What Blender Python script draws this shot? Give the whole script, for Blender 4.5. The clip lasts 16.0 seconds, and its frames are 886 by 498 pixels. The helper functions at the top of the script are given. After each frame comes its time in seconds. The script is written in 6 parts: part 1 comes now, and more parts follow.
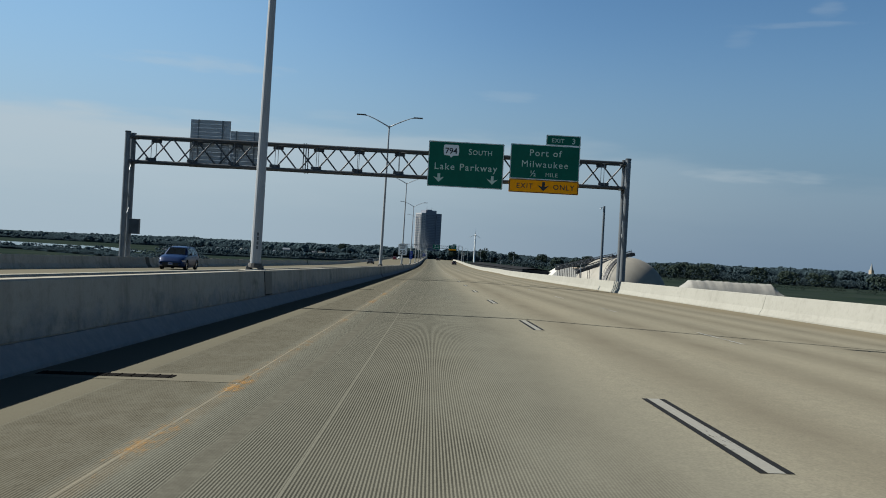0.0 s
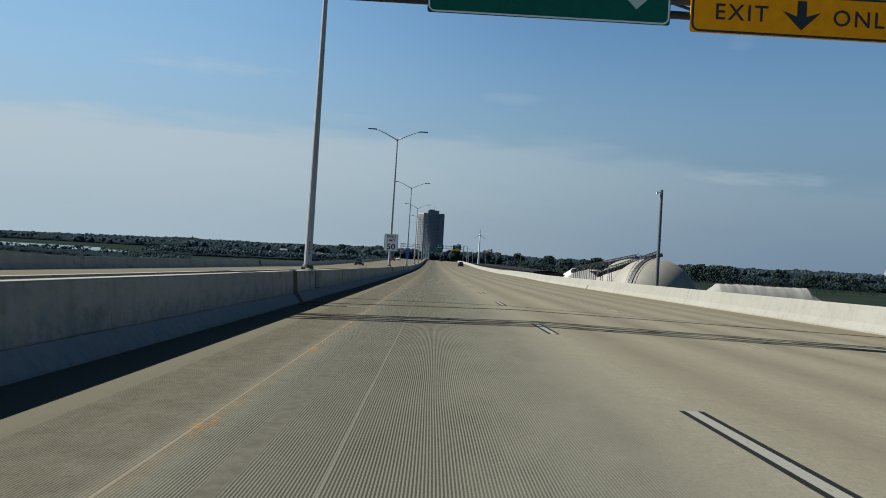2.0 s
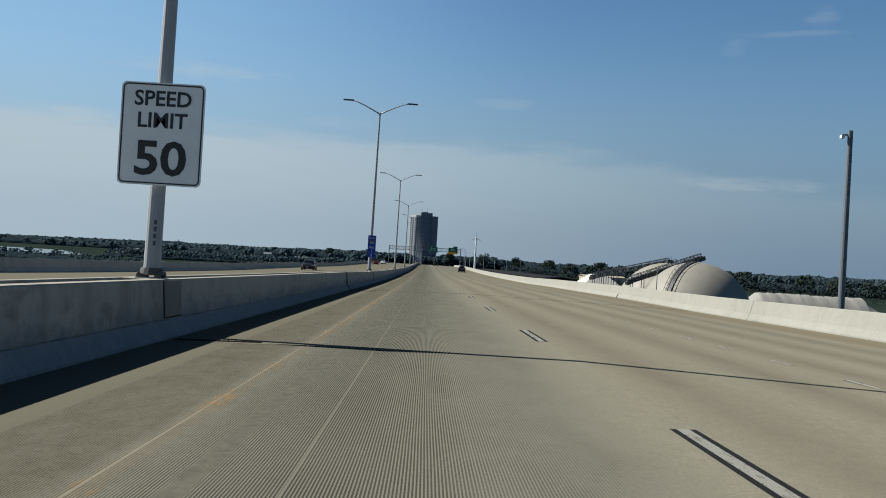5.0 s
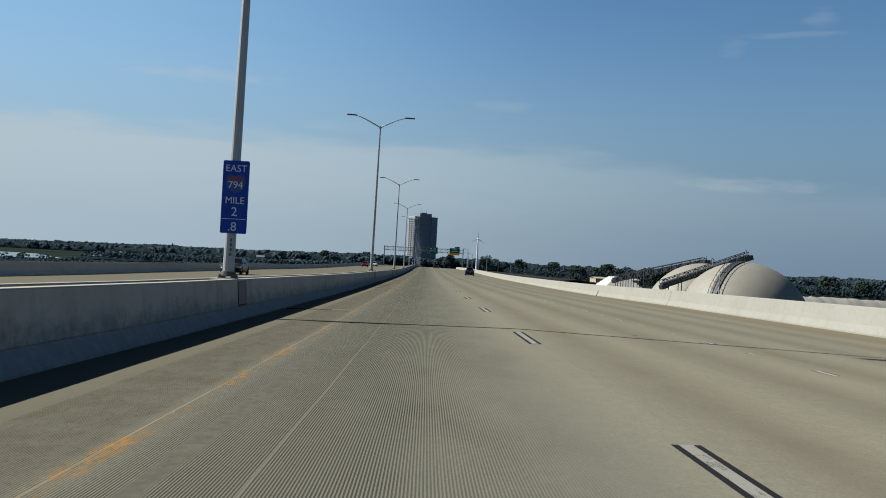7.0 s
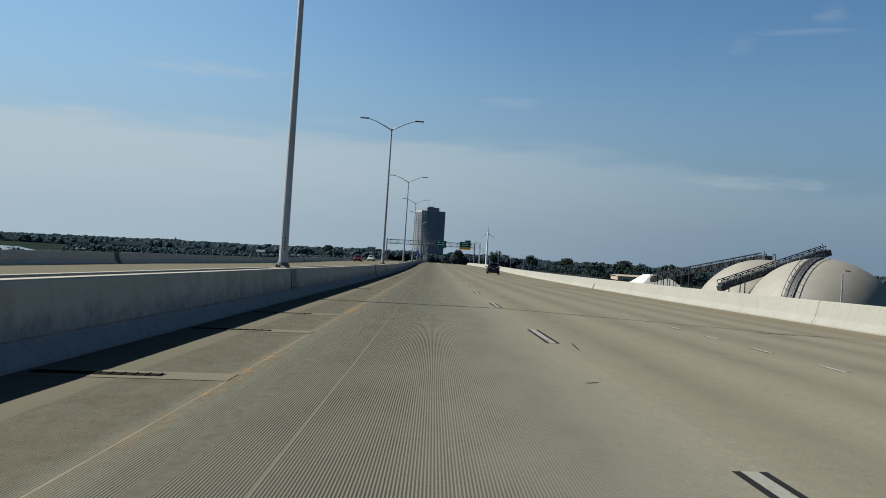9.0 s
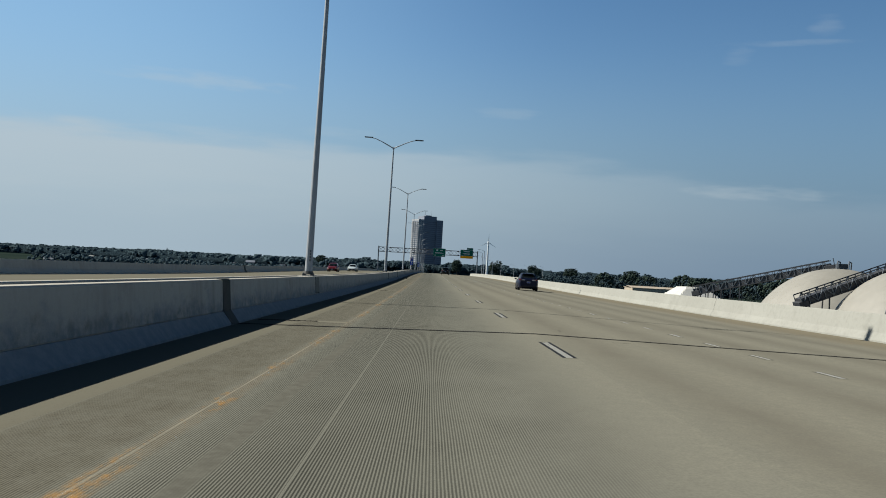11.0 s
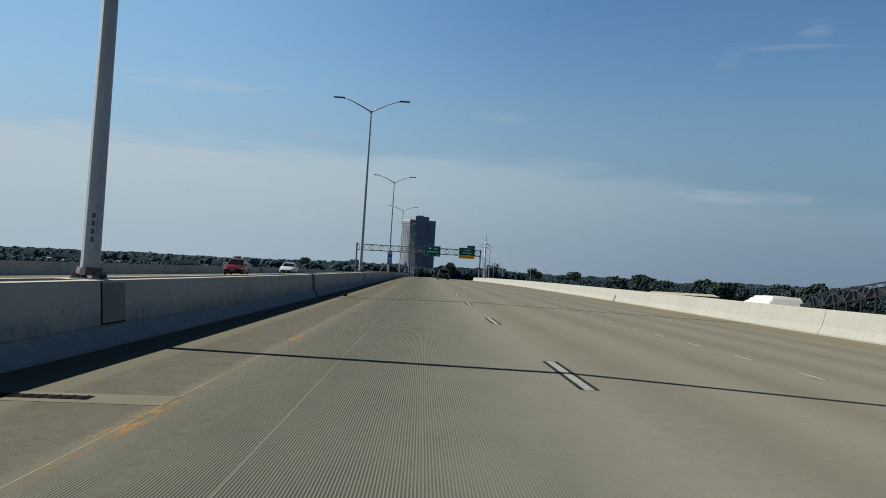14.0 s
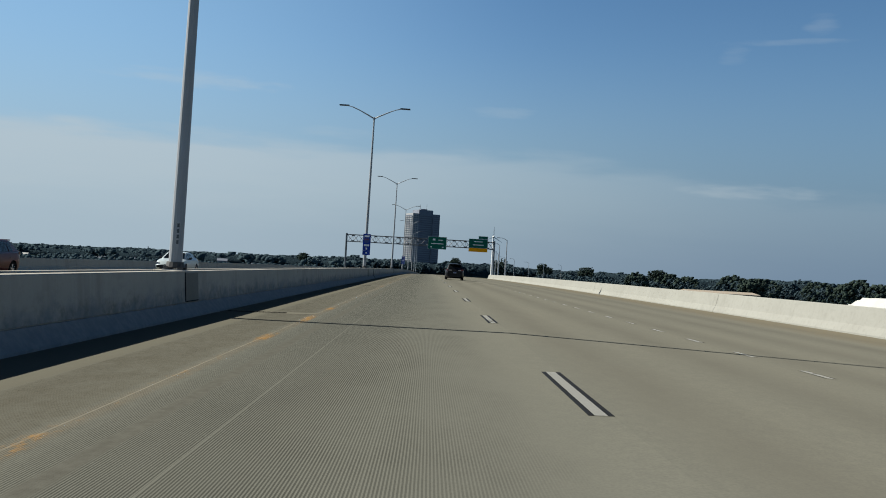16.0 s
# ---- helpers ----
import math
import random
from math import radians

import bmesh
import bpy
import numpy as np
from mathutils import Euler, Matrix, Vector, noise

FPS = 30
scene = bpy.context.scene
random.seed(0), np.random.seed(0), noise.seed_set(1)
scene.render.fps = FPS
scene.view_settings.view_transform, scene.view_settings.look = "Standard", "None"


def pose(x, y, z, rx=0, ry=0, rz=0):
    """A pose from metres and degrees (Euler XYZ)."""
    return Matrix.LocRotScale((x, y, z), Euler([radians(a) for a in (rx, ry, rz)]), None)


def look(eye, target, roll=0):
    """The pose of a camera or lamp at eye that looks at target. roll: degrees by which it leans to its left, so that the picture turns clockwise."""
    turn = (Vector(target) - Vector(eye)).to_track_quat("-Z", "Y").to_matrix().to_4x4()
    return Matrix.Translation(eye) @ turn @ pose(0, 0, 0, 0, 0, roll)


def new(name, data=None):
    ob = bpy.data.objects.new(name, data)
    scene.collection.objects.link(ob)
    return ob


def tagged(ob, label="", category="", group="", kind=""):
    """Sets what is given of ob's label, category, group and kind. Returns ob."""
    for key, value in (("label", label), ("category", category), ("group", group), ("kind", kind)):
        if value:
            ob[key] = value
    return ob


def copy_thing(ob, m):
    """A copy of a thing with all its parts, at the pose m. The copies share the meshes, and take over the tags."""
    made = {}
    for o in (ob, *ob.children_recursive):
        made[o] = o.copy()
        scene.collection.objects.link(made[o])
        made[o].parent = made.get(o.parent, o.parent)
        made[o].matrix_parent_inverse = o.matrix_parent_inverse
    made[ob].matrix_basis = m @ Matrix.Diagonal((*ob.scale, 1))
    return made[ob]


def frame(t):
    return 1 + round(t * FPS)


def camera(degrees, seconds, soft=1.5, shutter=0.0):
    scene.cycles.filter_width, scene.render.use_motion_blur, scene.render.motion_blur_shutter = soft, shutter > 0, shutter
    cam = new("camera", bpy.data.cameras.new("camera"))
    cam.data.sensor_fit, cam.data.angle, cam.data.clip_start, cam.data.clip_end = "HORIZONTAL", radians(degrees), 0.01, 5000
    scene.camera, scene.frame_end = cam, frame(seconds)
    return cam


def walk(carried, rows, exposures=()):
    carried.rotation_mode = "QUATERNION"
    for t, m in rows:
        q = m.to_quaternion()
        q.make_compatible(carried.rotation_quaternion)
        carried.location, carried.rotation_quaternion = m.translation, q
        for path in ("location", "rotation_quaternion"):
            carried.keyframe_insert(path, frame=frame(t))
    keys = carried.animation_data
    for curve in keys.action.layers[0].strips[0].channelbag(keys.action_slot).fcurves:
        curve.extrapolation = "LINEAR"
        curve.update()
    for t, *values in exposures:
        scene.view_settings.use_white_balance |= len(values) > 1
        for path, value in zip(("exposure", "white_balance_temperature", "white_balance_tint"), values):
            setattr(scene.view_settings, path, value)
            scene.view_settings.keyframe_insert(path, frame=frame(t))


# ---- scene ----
# The viaduct runs along +y; x is to the right, z = 0 is the deck at the start of the drive.
EYE = 1.15


def road_z(y):
    """Height of the deck's crown line along the viaduct."""
    if y <= 400.0:
        return -0.0165047 * y + 7.43e-6 * y * y / 2 + 161.29e-9 * y ** 3 / 6
    d = min(y, 700.0) - 400.0
    z = -4.287 - 0.0006 * d - 3.5e-5 * d * d / 2
    return z - 0.0111 * max(0.0, y - 700.0)


def level(x, y):
    """The deck's reference height: its crown line, tipped slightly towards the median on a few spans."""
    tilt = float(np.interp(y, (172.0, 192.0, 228.0, 252.0), (0.0, 0.0085, 0.0085, 0.0)))
    return road_z(y) + tilt * (max(x, -5.2) - 1.5)


def deck(x, y):
    """Height of the deck's surface: a crown between the first two lanes, falling to the median drains and to the parapet."""
    if x < -9.42:
        fall = float(np.interp(y, (180.0, 240.0, 300.0, 360.0, 450.0), (0.020, 0.021, 0.008, 0.021, 0.030)))
        return level(x, y) - fall * (-9.42 - x)
    return level(x, y) + float(np.interp(x, (-5.2, -4.7, 1.9, 13.95), (0.0, -0.094, 0.038, -0.203)))


cam = camera(50.27, 16.0, 1.0)
# seconds, offset from the lane's reference line, distance along the road, yaw, pitch, roll
PATH = [
    (0.0, -0.293, 3.34, -0.674, 0.069, -3.112),
    (0.5, -0.296, 15.68, -0.599, 0.113, -3.224),
    (1.0, -0.36, 28.02, -0.466, 0.267, -3.255),
    (1.5, -0.441, 40.38, -0.413, 0.291, -3.173),
    (2.0, -0.458, 52.7, -0.529, 0.159, -3.214),
    (2.5, -0.495, 65.0, -0.687, 0.24, -3.255),
    (3.0, -0.47, 77.14, -0.704, 0.582, -3.113),
    (3.5, -0.497, 89.33, -0.794, 0.08, -3.066),
    (4.0, -0.4, 101.79, -0.838, 0.449, -3.232),
    (6.5, -0.182, 163.43, -1.074, 0.533, -3.261),
    (7.0, -0.083, 176.03, -0.984, 0.657, -3.039),
    (7.5, -0.08, 188.5, -0.889, 0.253, -3.359),
    (8.0, -0.08, 201.0, -0.722, 0.55, -3.223),
    (8.5, -0.06, 213.49, -0.6, 0.21, -3.455),
    (9.0, -0.13, 225.85, -0.553, 0.396, -3.315),
    (11.5, -0.276, 288.41, -0.79, 1.087, -3.159),
    (12.0, -0.216, 301.29, -0.863, 0.689, -3.069),
    (12.5, -0.208, 314.1, -0.994, 0.954, -3.077),
    (13.0, -0.144, 326.92, -1.089, 1.293, -3.075),
    (13.5, -0.039, 339.81, -1.1, 0.971, -3.244),
    (14.0, 0.014, 352.7, -1.2, 1.293, -3.256),
    (14.5, 0.098, 365.55, -1.189, 1.022, -3.317),
    (15.0, 0.219, 377.87, -1.135, 1.006, -3.107),
    (15.5, 0.312, 390.73, -1.141, 1.383, -3.097),
    (16.0, 0.354, 403.7, -0.958, 1.027, -3.163),
]
HEAVE = {4.0: 0.03, 7.0: 0.014, 12.5: -0.02}  # the body rises on its springs
walk(cam, [(t, pose(x, y, road_z(y) + EYE + HEAVE.get(t, 0.0), 90 + pitch, roll, yaw)) for t, x, y, yaw, pitch, roll in PATH], [(0.0, 0.82), (16.0, 0.82)])

# ---- sky and sun ----
SUN_ELEV = radians(40.3)
SUN_AZ = math.atan2(0.287, -0.958)  # mathematical angle of the sun's ground direction
sun_dir = Vector((math.cos(SUN_ELEV) * math.cos(SUN_AZ), math.cos(SUN_ELEV) * math.sin(SUN_AZ), math.sin(SUN_ELEV)))
sun = new("sun", bpy.data.lights.new("sun", "SUN"))
sun.data.energy, sun.data.angle, sun.data.color = 5.0, radians(0.53), (0.985, 0.942, 0.84)
sun.matrix_world = look((0, 0, 60), Vector((0, 0, 60)) - sun_dir)

world = bpy.data.worlds.new("world")
scene.world = world
world.use_nodes = True
wn, wl = world.node_tree.nodes, world.node_tree.links
wn.clear()
sky = wn.new("ShaderNodeTexSky")
sky.sky_type, sky.sun_disc = "NISHITA", False
sky.sun_elevation = SUN_ELEV
sky.sun_rotation = math.pi / 2 - SUN_AZ
sky.air_density, sky.dust_density, sky.ozone_density = 1.0, 0.35, 2.0
back = wn.new("ShaderNodeBackground")
back.inputs["Strength"].default_value = 0.055
wout = wn.new("ShaderNodeOutputWorld")


def wmath(op, a, b=0.0, c=0.0):
    n = wn.new("ShaderNodeMath")
    n.operation = op
    for i, v in enumerate((a, b, c)):
        if isinstance(v, (int, float)):
            n.inputs[i].default_value = v
        else:
            wl.new(v, n.inputs[i])
    return n.outputs[0]


def wramp(value, lo, hi, a=0.0, b=1.0):
    n = wn.new("ShaderNodeMapRange")
    n.interpolation_type = "SMOOTHSTEP"
    for key, v in (("From Min", lo), ("From Max", hi), ("To Min", a), ("To Max", b)):
        n.inputs[key].default_value = v
    wl.new(value, n.inputs["Value"])
    return n.outputs[0]


def wnoise(scale, stretch, detail=5.0):
    mp = wn.new("ShaderNodeMapping")
    mp.inputs["Scale"].default_value = stretch
    wl.new(coord.outputs["Generated"], mp.inputs[0])
    n = wn.new("ShaderNodeTexNoise")
    n.inputs["Scale"].default_value, n.inputs["Detail"].default_value = scale, detail
    wl.new(mp.outputs[0], n.inputs["Vector"])
    return n.outputs["Fac"]


coord = wn.new("ShaderNodeTexCoord")
sep = wn.new("ShaderNodeSeparateXYZ")
wl.new(coord.outputs["Generated"], sep.inputs[0])
sx, sz = sep.outputs["X"], sep.outputs["Z"]
deep = wn.new("ShaderNodeHueSaturation")
deep.inputs["Saturation"].default_value = 1.25
wl.new(sky.outputs[0], deep.inputs["Color"])
wl.new(wmath("MULTIPLY", wramp(sz, 0.27, 0.85, 1.0, 0.26), wramp(sx, -0.4, 0.45, 1.06, 0.94)), deep.inputs["Value"])  # the dome deepens overhead
# haze that thickens towards the horizon, brighter on the sun's side, and a thin cloud bank above it


def wmix(fac, a, b):
    n = wn.new("ShaderNodeMix")
    n.data_type = "RGBA"
    for slot, v in ((0, fac), (6, a), (7, b)):
        if isinstance(v, tuple):
            n.inputs[slot].default_value = (*v, 1.0)
        else:
            wl.new(v, n.inputs[slot])
    return n.outputs[2]


haze_tone = wmix(wramp(sx, -0.45, 0.5), (3.15, 4.4, 5.5), (1.12, 2.08, 3.4))
veil = wmath("MULTIPLY", wramp(sx, 0.15, -0.4, 0.0, 0.5), wramp(sz, 0.75, 0.3))  # thin high haze on the sun's side
veiled = wmix(veil, deep.outputs[0], (3.3, 5.6, 7.8))
hazy = wmix(wramp(sz, 0.24, 0.01, 0.0, 0.90), veiled, haze_tone)
rough_edge = wnoise(1.0, (9.0, 9.0, 60.0))
bank_top = wmath("MULTIPLY_ADD", wramp(sx, 0.05, 0.45, 0.0, 1.0), -0.035, 0.121)
bank_top = wmath("MULTIPLY_ADD", wmath("SUBTRACT", rough_edge, 0.5), 0.04, bank_top)
below = wmath("SUBTRACT", bank_top, sz)
bank = wmath("MULTIPLY", wramp(below, -0.008, 0.016), wramp(sx, -0.4, 0.45, 0.68, 0.12))
bank = wmath("MULTIPLY", bank, wramp(below, 0.02, 0.11, 1.0, 0.45))  # densest along its upper edge
# faint single wisps: direction, width, height, strength
fluff = wnoise(1.0, (26.0, 26.0, 150.0))
total = bank
for wx, wz, ww, wh, amount in ((-0.235, 0.174, 0.09, 0.008, 0.30), (0.335, 0.236, 0.06, 0.003, 0.15), (0.292, 0.226, 0.014, 0.011, 0.09), (0.366, 0.251, 0.014, 0.009, 0.13), (0.325, 0.091, 0.07, 0.008, 0.25), (0.07, 0.163, 0.035, 0.006, 0.14), (-0.10, 0.133, 0.05, 0.006, 0.14)):
    ex = wmath("DIVIDE", wmath("SUBTRACT", sx, wx), ww)
    ez = wmath("DIVIDE", wmath("SUBTRACT", sz, wz), wh)
    r2 = wmath("ADD", wmath("MULTIPLY", ex, ex), wmath("MULTIPLY", ez, ez))
    r2 = wmath("MULTIPLY_ADD", wmath("SUBTRACT", fluff, 0.5), 3.5, r2)
    total = wmath("ADD", total, wramp(r2, 1.4, -0.7, 0.0, amount))

clouded = wmix(total, hazy, (5.0, 5.75, 6.2))
wl.new(clouded, back.inputs["Color"])
wl.new(back.outputs[0], wout.inputs["Surface"])
# ---- materials ----


def mat(name, rough=0.6, metal=0.0, colour=(0.5, 0.5, 0.5)):
    m = bpy.data.materials.new(name)
    m.use_nodes = True
    b = m.node_tree.nodes["Principled BSDF"]
    b.inputs["Roughness"].default_value, b.inputs["Metallic"].default_value = rough, metal
    b.inputs["Base Color"].default_value = (*colour, 1.0)
    return m


def nd(m, kind, **values):
    n = m.node_tree.nodes.new(kind)
    for key, value in values.items():
        n.inputs[key.replace("_", " ")].default_value = value
    return n


def link(m, a, b):
    m.node_tree.links.new(a, b)


def coords(m, scale=(1, 1, 1)):
    """Object coordinates, stretched by scale."""
    c = nd(m, "ShaderNodeTexCoord")
    p = nd(m, "ShaderNodeMapping", Scale=scale)
    link(m, c.outputs["Object"], p.inputs[0])
    return p.outputs[0]


def noise_tex(m, scale, detail=4.0, stretch=(1, 1, 1), rough=0.55):
    n = nd(m, "ShaderNodeTexNoise", Scale=scale, Detail=detail, Roughness=rough)
    link(m, coords(m, stretch), n.inputs["Vector"])
    return n.outputs["Fac"]


def ramp(m, value, lo, hi, a=0.0, b=1.0):
    n = nd(m, "ShaderNodeMapRange", From_Min=lo, From_Max=hi, To_Min=a, To_Max=b)
    link(m, value, n.inputs["Value"])
    return n.outputs[0]


def mix(m, fac, a, b, blend="MIX"):
    n = nd(m, "ShaderNodeMix")
    n.data_type, n.blend_type = "RGBA", blend
    for slot, v in ((0, fac), (6, a), (7, b)):
        if isinstance(v, (int, float)):
            n.inputs[slot].default_value = v
        elif isinstance(v, tuple):
            n.inputs[slot].default_value = (*v, 1.0)
        else:
            link(m, v, n.inputs[slot])
    return n.outputs[2]


def math_node(m, op, a, b=0.0, c=0.0):
    n = nd(m, "ShaderNodeMath")
    n.operation = op
    for i, v in enumerate((a, b, c)):
        if isinstance(v, (int, float)):
            n.inputs[i].default_value = v
        else:
            link(m, v, n.inputs[i])
    return n.outputs[0]


def matt(m):
    """No gloss at all, for leaf masses and rough ground seen at a grazing angle."""
    m.node_tree.nodes["Principled BSDF"].inputs["Specular IOR Level"].default_value = 0.0
    return m


def finish(m, colour=None, bump=None, strength=0.2, dist=0.01, rough=None):
    b = m.node_tree.nodes["Principled BSDF"]
    if colour is not None:
        link(m, colour, b.inputs["Base Color"])
    if rough is not None:
        link(m, rough, b.inputs["Roughness"])
    if bump is not None:
        n = nd(m, "ShaderNodeBump", Strength=strength, Distance=dist)
        link(m, bump, n.inputs["Height"])
        link(m, n.outputs[0], b.inputs["Normal"])
    return m


def worn(name, c1, c2, scale=3.0, rough=0.6, metal=0.0, stretch=(1, 1, 1), bump=0.15, fine=60.0):
    """A paint, metal or stone with broad blotches and fine grain."""
    m = mat(name, rough, metal)
    big = ramp(m, noise_tex(m, scale, 5.0, stretch), 0.3, 0.7)
    small = noise_tex(m, fine, 3.0)
    col = mix(m, ramp(m, small, 0.3, 0.7, 0.0, 0.35), mix(m, big, c1, c2), tuple(0.6 * v for v in c1))
    return finish(m, col, small, bump, 0.004, ramp(m, big, 0, 1, max(0.02, rough - 0.08), min(1, rough + 0.1)))


def sheeting(m):
    """Dull sign sheeting with little gloss."""
    m.node_tree.nodes["Principled BSDF"].inputs["Specular IOR Level"].default_value = 0.12
    return m


def deck_concrete():
    m = matt(mat("deck_concrete", 0.95))
    sx = nd(m, "ShaderNodeSeparateXYZ")
    link(m, coords(m), sx.inputs[0])
    x, y = sx.outputs["X"], sx.outputs["Y"]
    broad = noise_tex(m, 0.35, 5.0, (1.0, 0.12, 1.0))
    blot = noise_tex(m, 1.7, 6.0, (1.0, 0.35, 1.0))
    grain = noise_tex(m, 45.0, 3.0)
    col = mix(m, ramp(m, broad, 0.3, 0.72), (0.212, 0.197, 0.153), (0.168, 0.160, 0.129))
    col = mix(m, ramp(m, blot, 0.45, 0.78, 0.0, 0.4), col, (0.141, 0.138, 0.113))
    # long tyre and oil streaks, and rough mottling of the cast surface
    streak = noise_tex(m, 1.1, 5.0, (2.0, 0.06, 1.0), 0.6)
    col = mix(m, ramp(m, streak, 0.44, 0.74, 0.0, 0.22), col, (0.132, 0.126, 0.101))
    mottle = noise_tex(m, 9.0, 5.0, (1.0, 0.7, 1.0), 0.7)
    col = mix(m, ramp(m, mottle, 0.40, 0.66, 0.0, 0.38), col, (0.252, 0.240, 0.181))
    # greyer, polished wheel paths in every lane
    lane = math_node(m, "ABSOLUTE", math_node(m, "SUBTRACT", math_node(m, "FRACT", math_node(m, "MULTIPLY_ADD", x, 1 / 3.66, 0.52)), 0.5))
    path = ramp(m, math_node(m, "ABSOLUTE", math_node(m, "SUBTRACT", lane, 0.25)), 0.02, 0.20, 0.85, 0.0)
    col = mix(m, math_node(m, "MULTIPLY", path, ramp(m, blot, 0.3, 0.7, 1.0, 0.45)), col, (0.126, 0.115, 0.090))
    # the passing lane is greyer and darker
    passing_tone = math_node(m, "MULTIPLY", ramp(m, x, 2.4, 0.5), ramp(m, x, -4.1, -3.9))
    col = mix(m, math_node(m, "MULTIPLY", passing_tone, ramp(m, broad, 0.25, 0.75, 0.6, 0.85)), col, (0.132, 0.137, 0.118))
    col = mix(m, ramp(m, grain, 0.38, 0.68, 0.0, 0.42), col, (0.098, 0.094, 0.077))
    # the opposite roadway is a paler grey
    col = mix(m, ramp(m, x, -4.9, -5.3, 0.0, 0.6), col, (0.168, 0.170, 0.156))
    # the later spans are older and greyer
    col = mix(m, ramp(m, y, 120.0, 400.0, 0.0, 0.50), col, (0.098, 0.101, 0.088))
    wob = math_node(m, "MULTIPLY_ADD", noise_tex(m, 0.5, 2.0, (1.0, 0.3, 1.0)), 0.03, x)
    # the narrow shoulder is browner, blotched and speckled with grit
    shoulder = math_node(m, "MULTIPLY", ramp(m, x, -2.06, -2.18), ramp(m, wob, -3.06, -3.02, 0.62, 1.0))
    rough_blot = noise_tex(m, 4.0, 6.0, (1.0, 0.5, 1.0), 0.75)
    col = mix(m, math_node(m, "MULTIPLY", shoulder, ramp(m, rough_blot, 0.36, 0.66, 0.36, 0.62)), col, (0.096, 0.087, 0.064))
    speck = noise_tex(m, 26.0, 4.0, (1.0, 0.8, 1.0), 0.7)
    col = mix(m, math_node(m, "MULTIPLY", shoulder, ramp(m, speck, 0.56, 0.68, 0.0, 0.5)), col, (0.048, 0.045, 0.036))
    # lengthwise texturing grooves, cut in passes with smooth seams between them, worn away in the middle lanes
    groove = math_node(m, "ABSOLUTE", math_node(m, "SUBTRACT", math_node(m, "FRACT", math_node(m, "MULTIPLY", wob, 1 / 0.0205)), 0.5))
    groove = ramp(m, groove, 0.20, 0.29)
    seam = math_node(m, "ABSOLUTE", math_node(m, "SUBTRACT", math_node(m, "FRACT", math_node(m, "MULTIPLY_ADD", wob, 1 / 1.05, 0.4143)), 0.5))
    seam = math_node(m, "MAXIMUM", ramp(m, seam, 0.003, 0.008), ramp(m, x, -0.6, -0.4, 0.0, 0.75))
    zone = math_node(m, "MULTIPLY", math_node(m, "MULTIPLY", ramp(m, x, -2.1, -1.6, 0.72, 1.0), math_node(m, "MAXIMUM", ramp(m, x, -2.1, -1.75), ramp(m, rough_blot, 0.36, 0.60, 0.55, 1.0))), ramp(m, math_node(m, "MULTIPLY_ADD", blot, 1.0, x), 1.75, 0.2))
    smooth_band = ramp(m, math_node(m, "ABSOLUTE", math_node(m, "MULTIPLY_ADD", rough_blot, 0.12, math_node(m, "ADD", wob, 1.44))), 0.10, 0.05)
    col = mix(m, math_node(m, "MULTIPLY", smooth_band, ramp(m, mottle, 0.38, 0.62, 0.85, 0.5)), col, (0.074, 0.072, 0.060))
    zone = math_node(m, "MULTIPLY", zone, math_node(m, "MULTIPLY_ADD", smooth_band, -0.92, 1.0))
    zone = math_node(m, "MULTIPLY", zone, ramp(m, x, -3.2, -3.0))
    zone = math_node(m, "MULTIPLY", math_node(m, "MULTIPLY", zone, seam), ramp(m, blot, 0.25, 0.6, 1.0, 0.82))
    gz = math_node(m, "MULTIPLY", groove, zone)
    col = mix(m, math_node(m, "MULTIPLY", gz, ramp(m, y, 260.0, 400.0, 0.78, 0.66)), col, (0.010, 0.011, 0.010))
    # a pale trowelled seam along the edge of the shoulder
    edge_seam = ramp(m, math_node(m, "ABSOLUTE", math_node(m, "ADD", wob, 2.012)), 0.010, 0.004, 0.0, 0.28)
    col = mix(m, math_node(m, "MULTIPLY", edge_seam, ramp(m, blot, 0.35, 0.55)), col, (0.300, 0.280, 0.225))
    # small dark chips and spots
    chips = nd(m, "ShaderNodeTexVoronoi", Scale=0.55)
    link(m, coords(m), chips.inputs["Vector"])
    spot = math_node(m, "MULTIPLY", ramp(m, chips.outputs["Distance"], 0.028, 0.016), ramp(m, noise_tex(m, 0.9, 2.0), 0.50, 0.56))
    col = mix(m, math_node(m, "MULTIPLY", spot, 0.8), col, (0.058, 0.055, 0.047))
    # pale dusty gutters beside the barriers
    patchy = ramp(m, broad, 0.2, 0.8, 0.5, 0.8)
    near_gutter = ramp(m, math_node(m, "MULTIPLY_ADD", noise_tex(m, 0.3, 3.0), 0.08, x), -3.02, -3.06)
    col = mix(m, math_node(m, "MULTIPLY", near_gutter, patchy), col, (0.112, 0.106, 0.082))
    col = mix(m, math_node(m, "MULTIPLY", ramp(m, x, 11.1, 12.7), patchy), col, (0.138, 0.132, 0.101))
    dirt_and_shade = math_node(m, "MULTIPLY", ramp(m, math_node(m, "MULTIPLY_ADD", blot, 2.4, x), 11.6, 13.2), ramp(m, mottle, 0.40, 0.60, 0.15, 0.8))
    col = mix(m, dirt_and_shade, col, (0.150, 0.126, 0.086))
    height = math_node(m, "SUBTRACT", math_node(m, "MULTIPLY", grain, 0.4), gz)
    return finish(m, col, height, 0.3, 0.003)


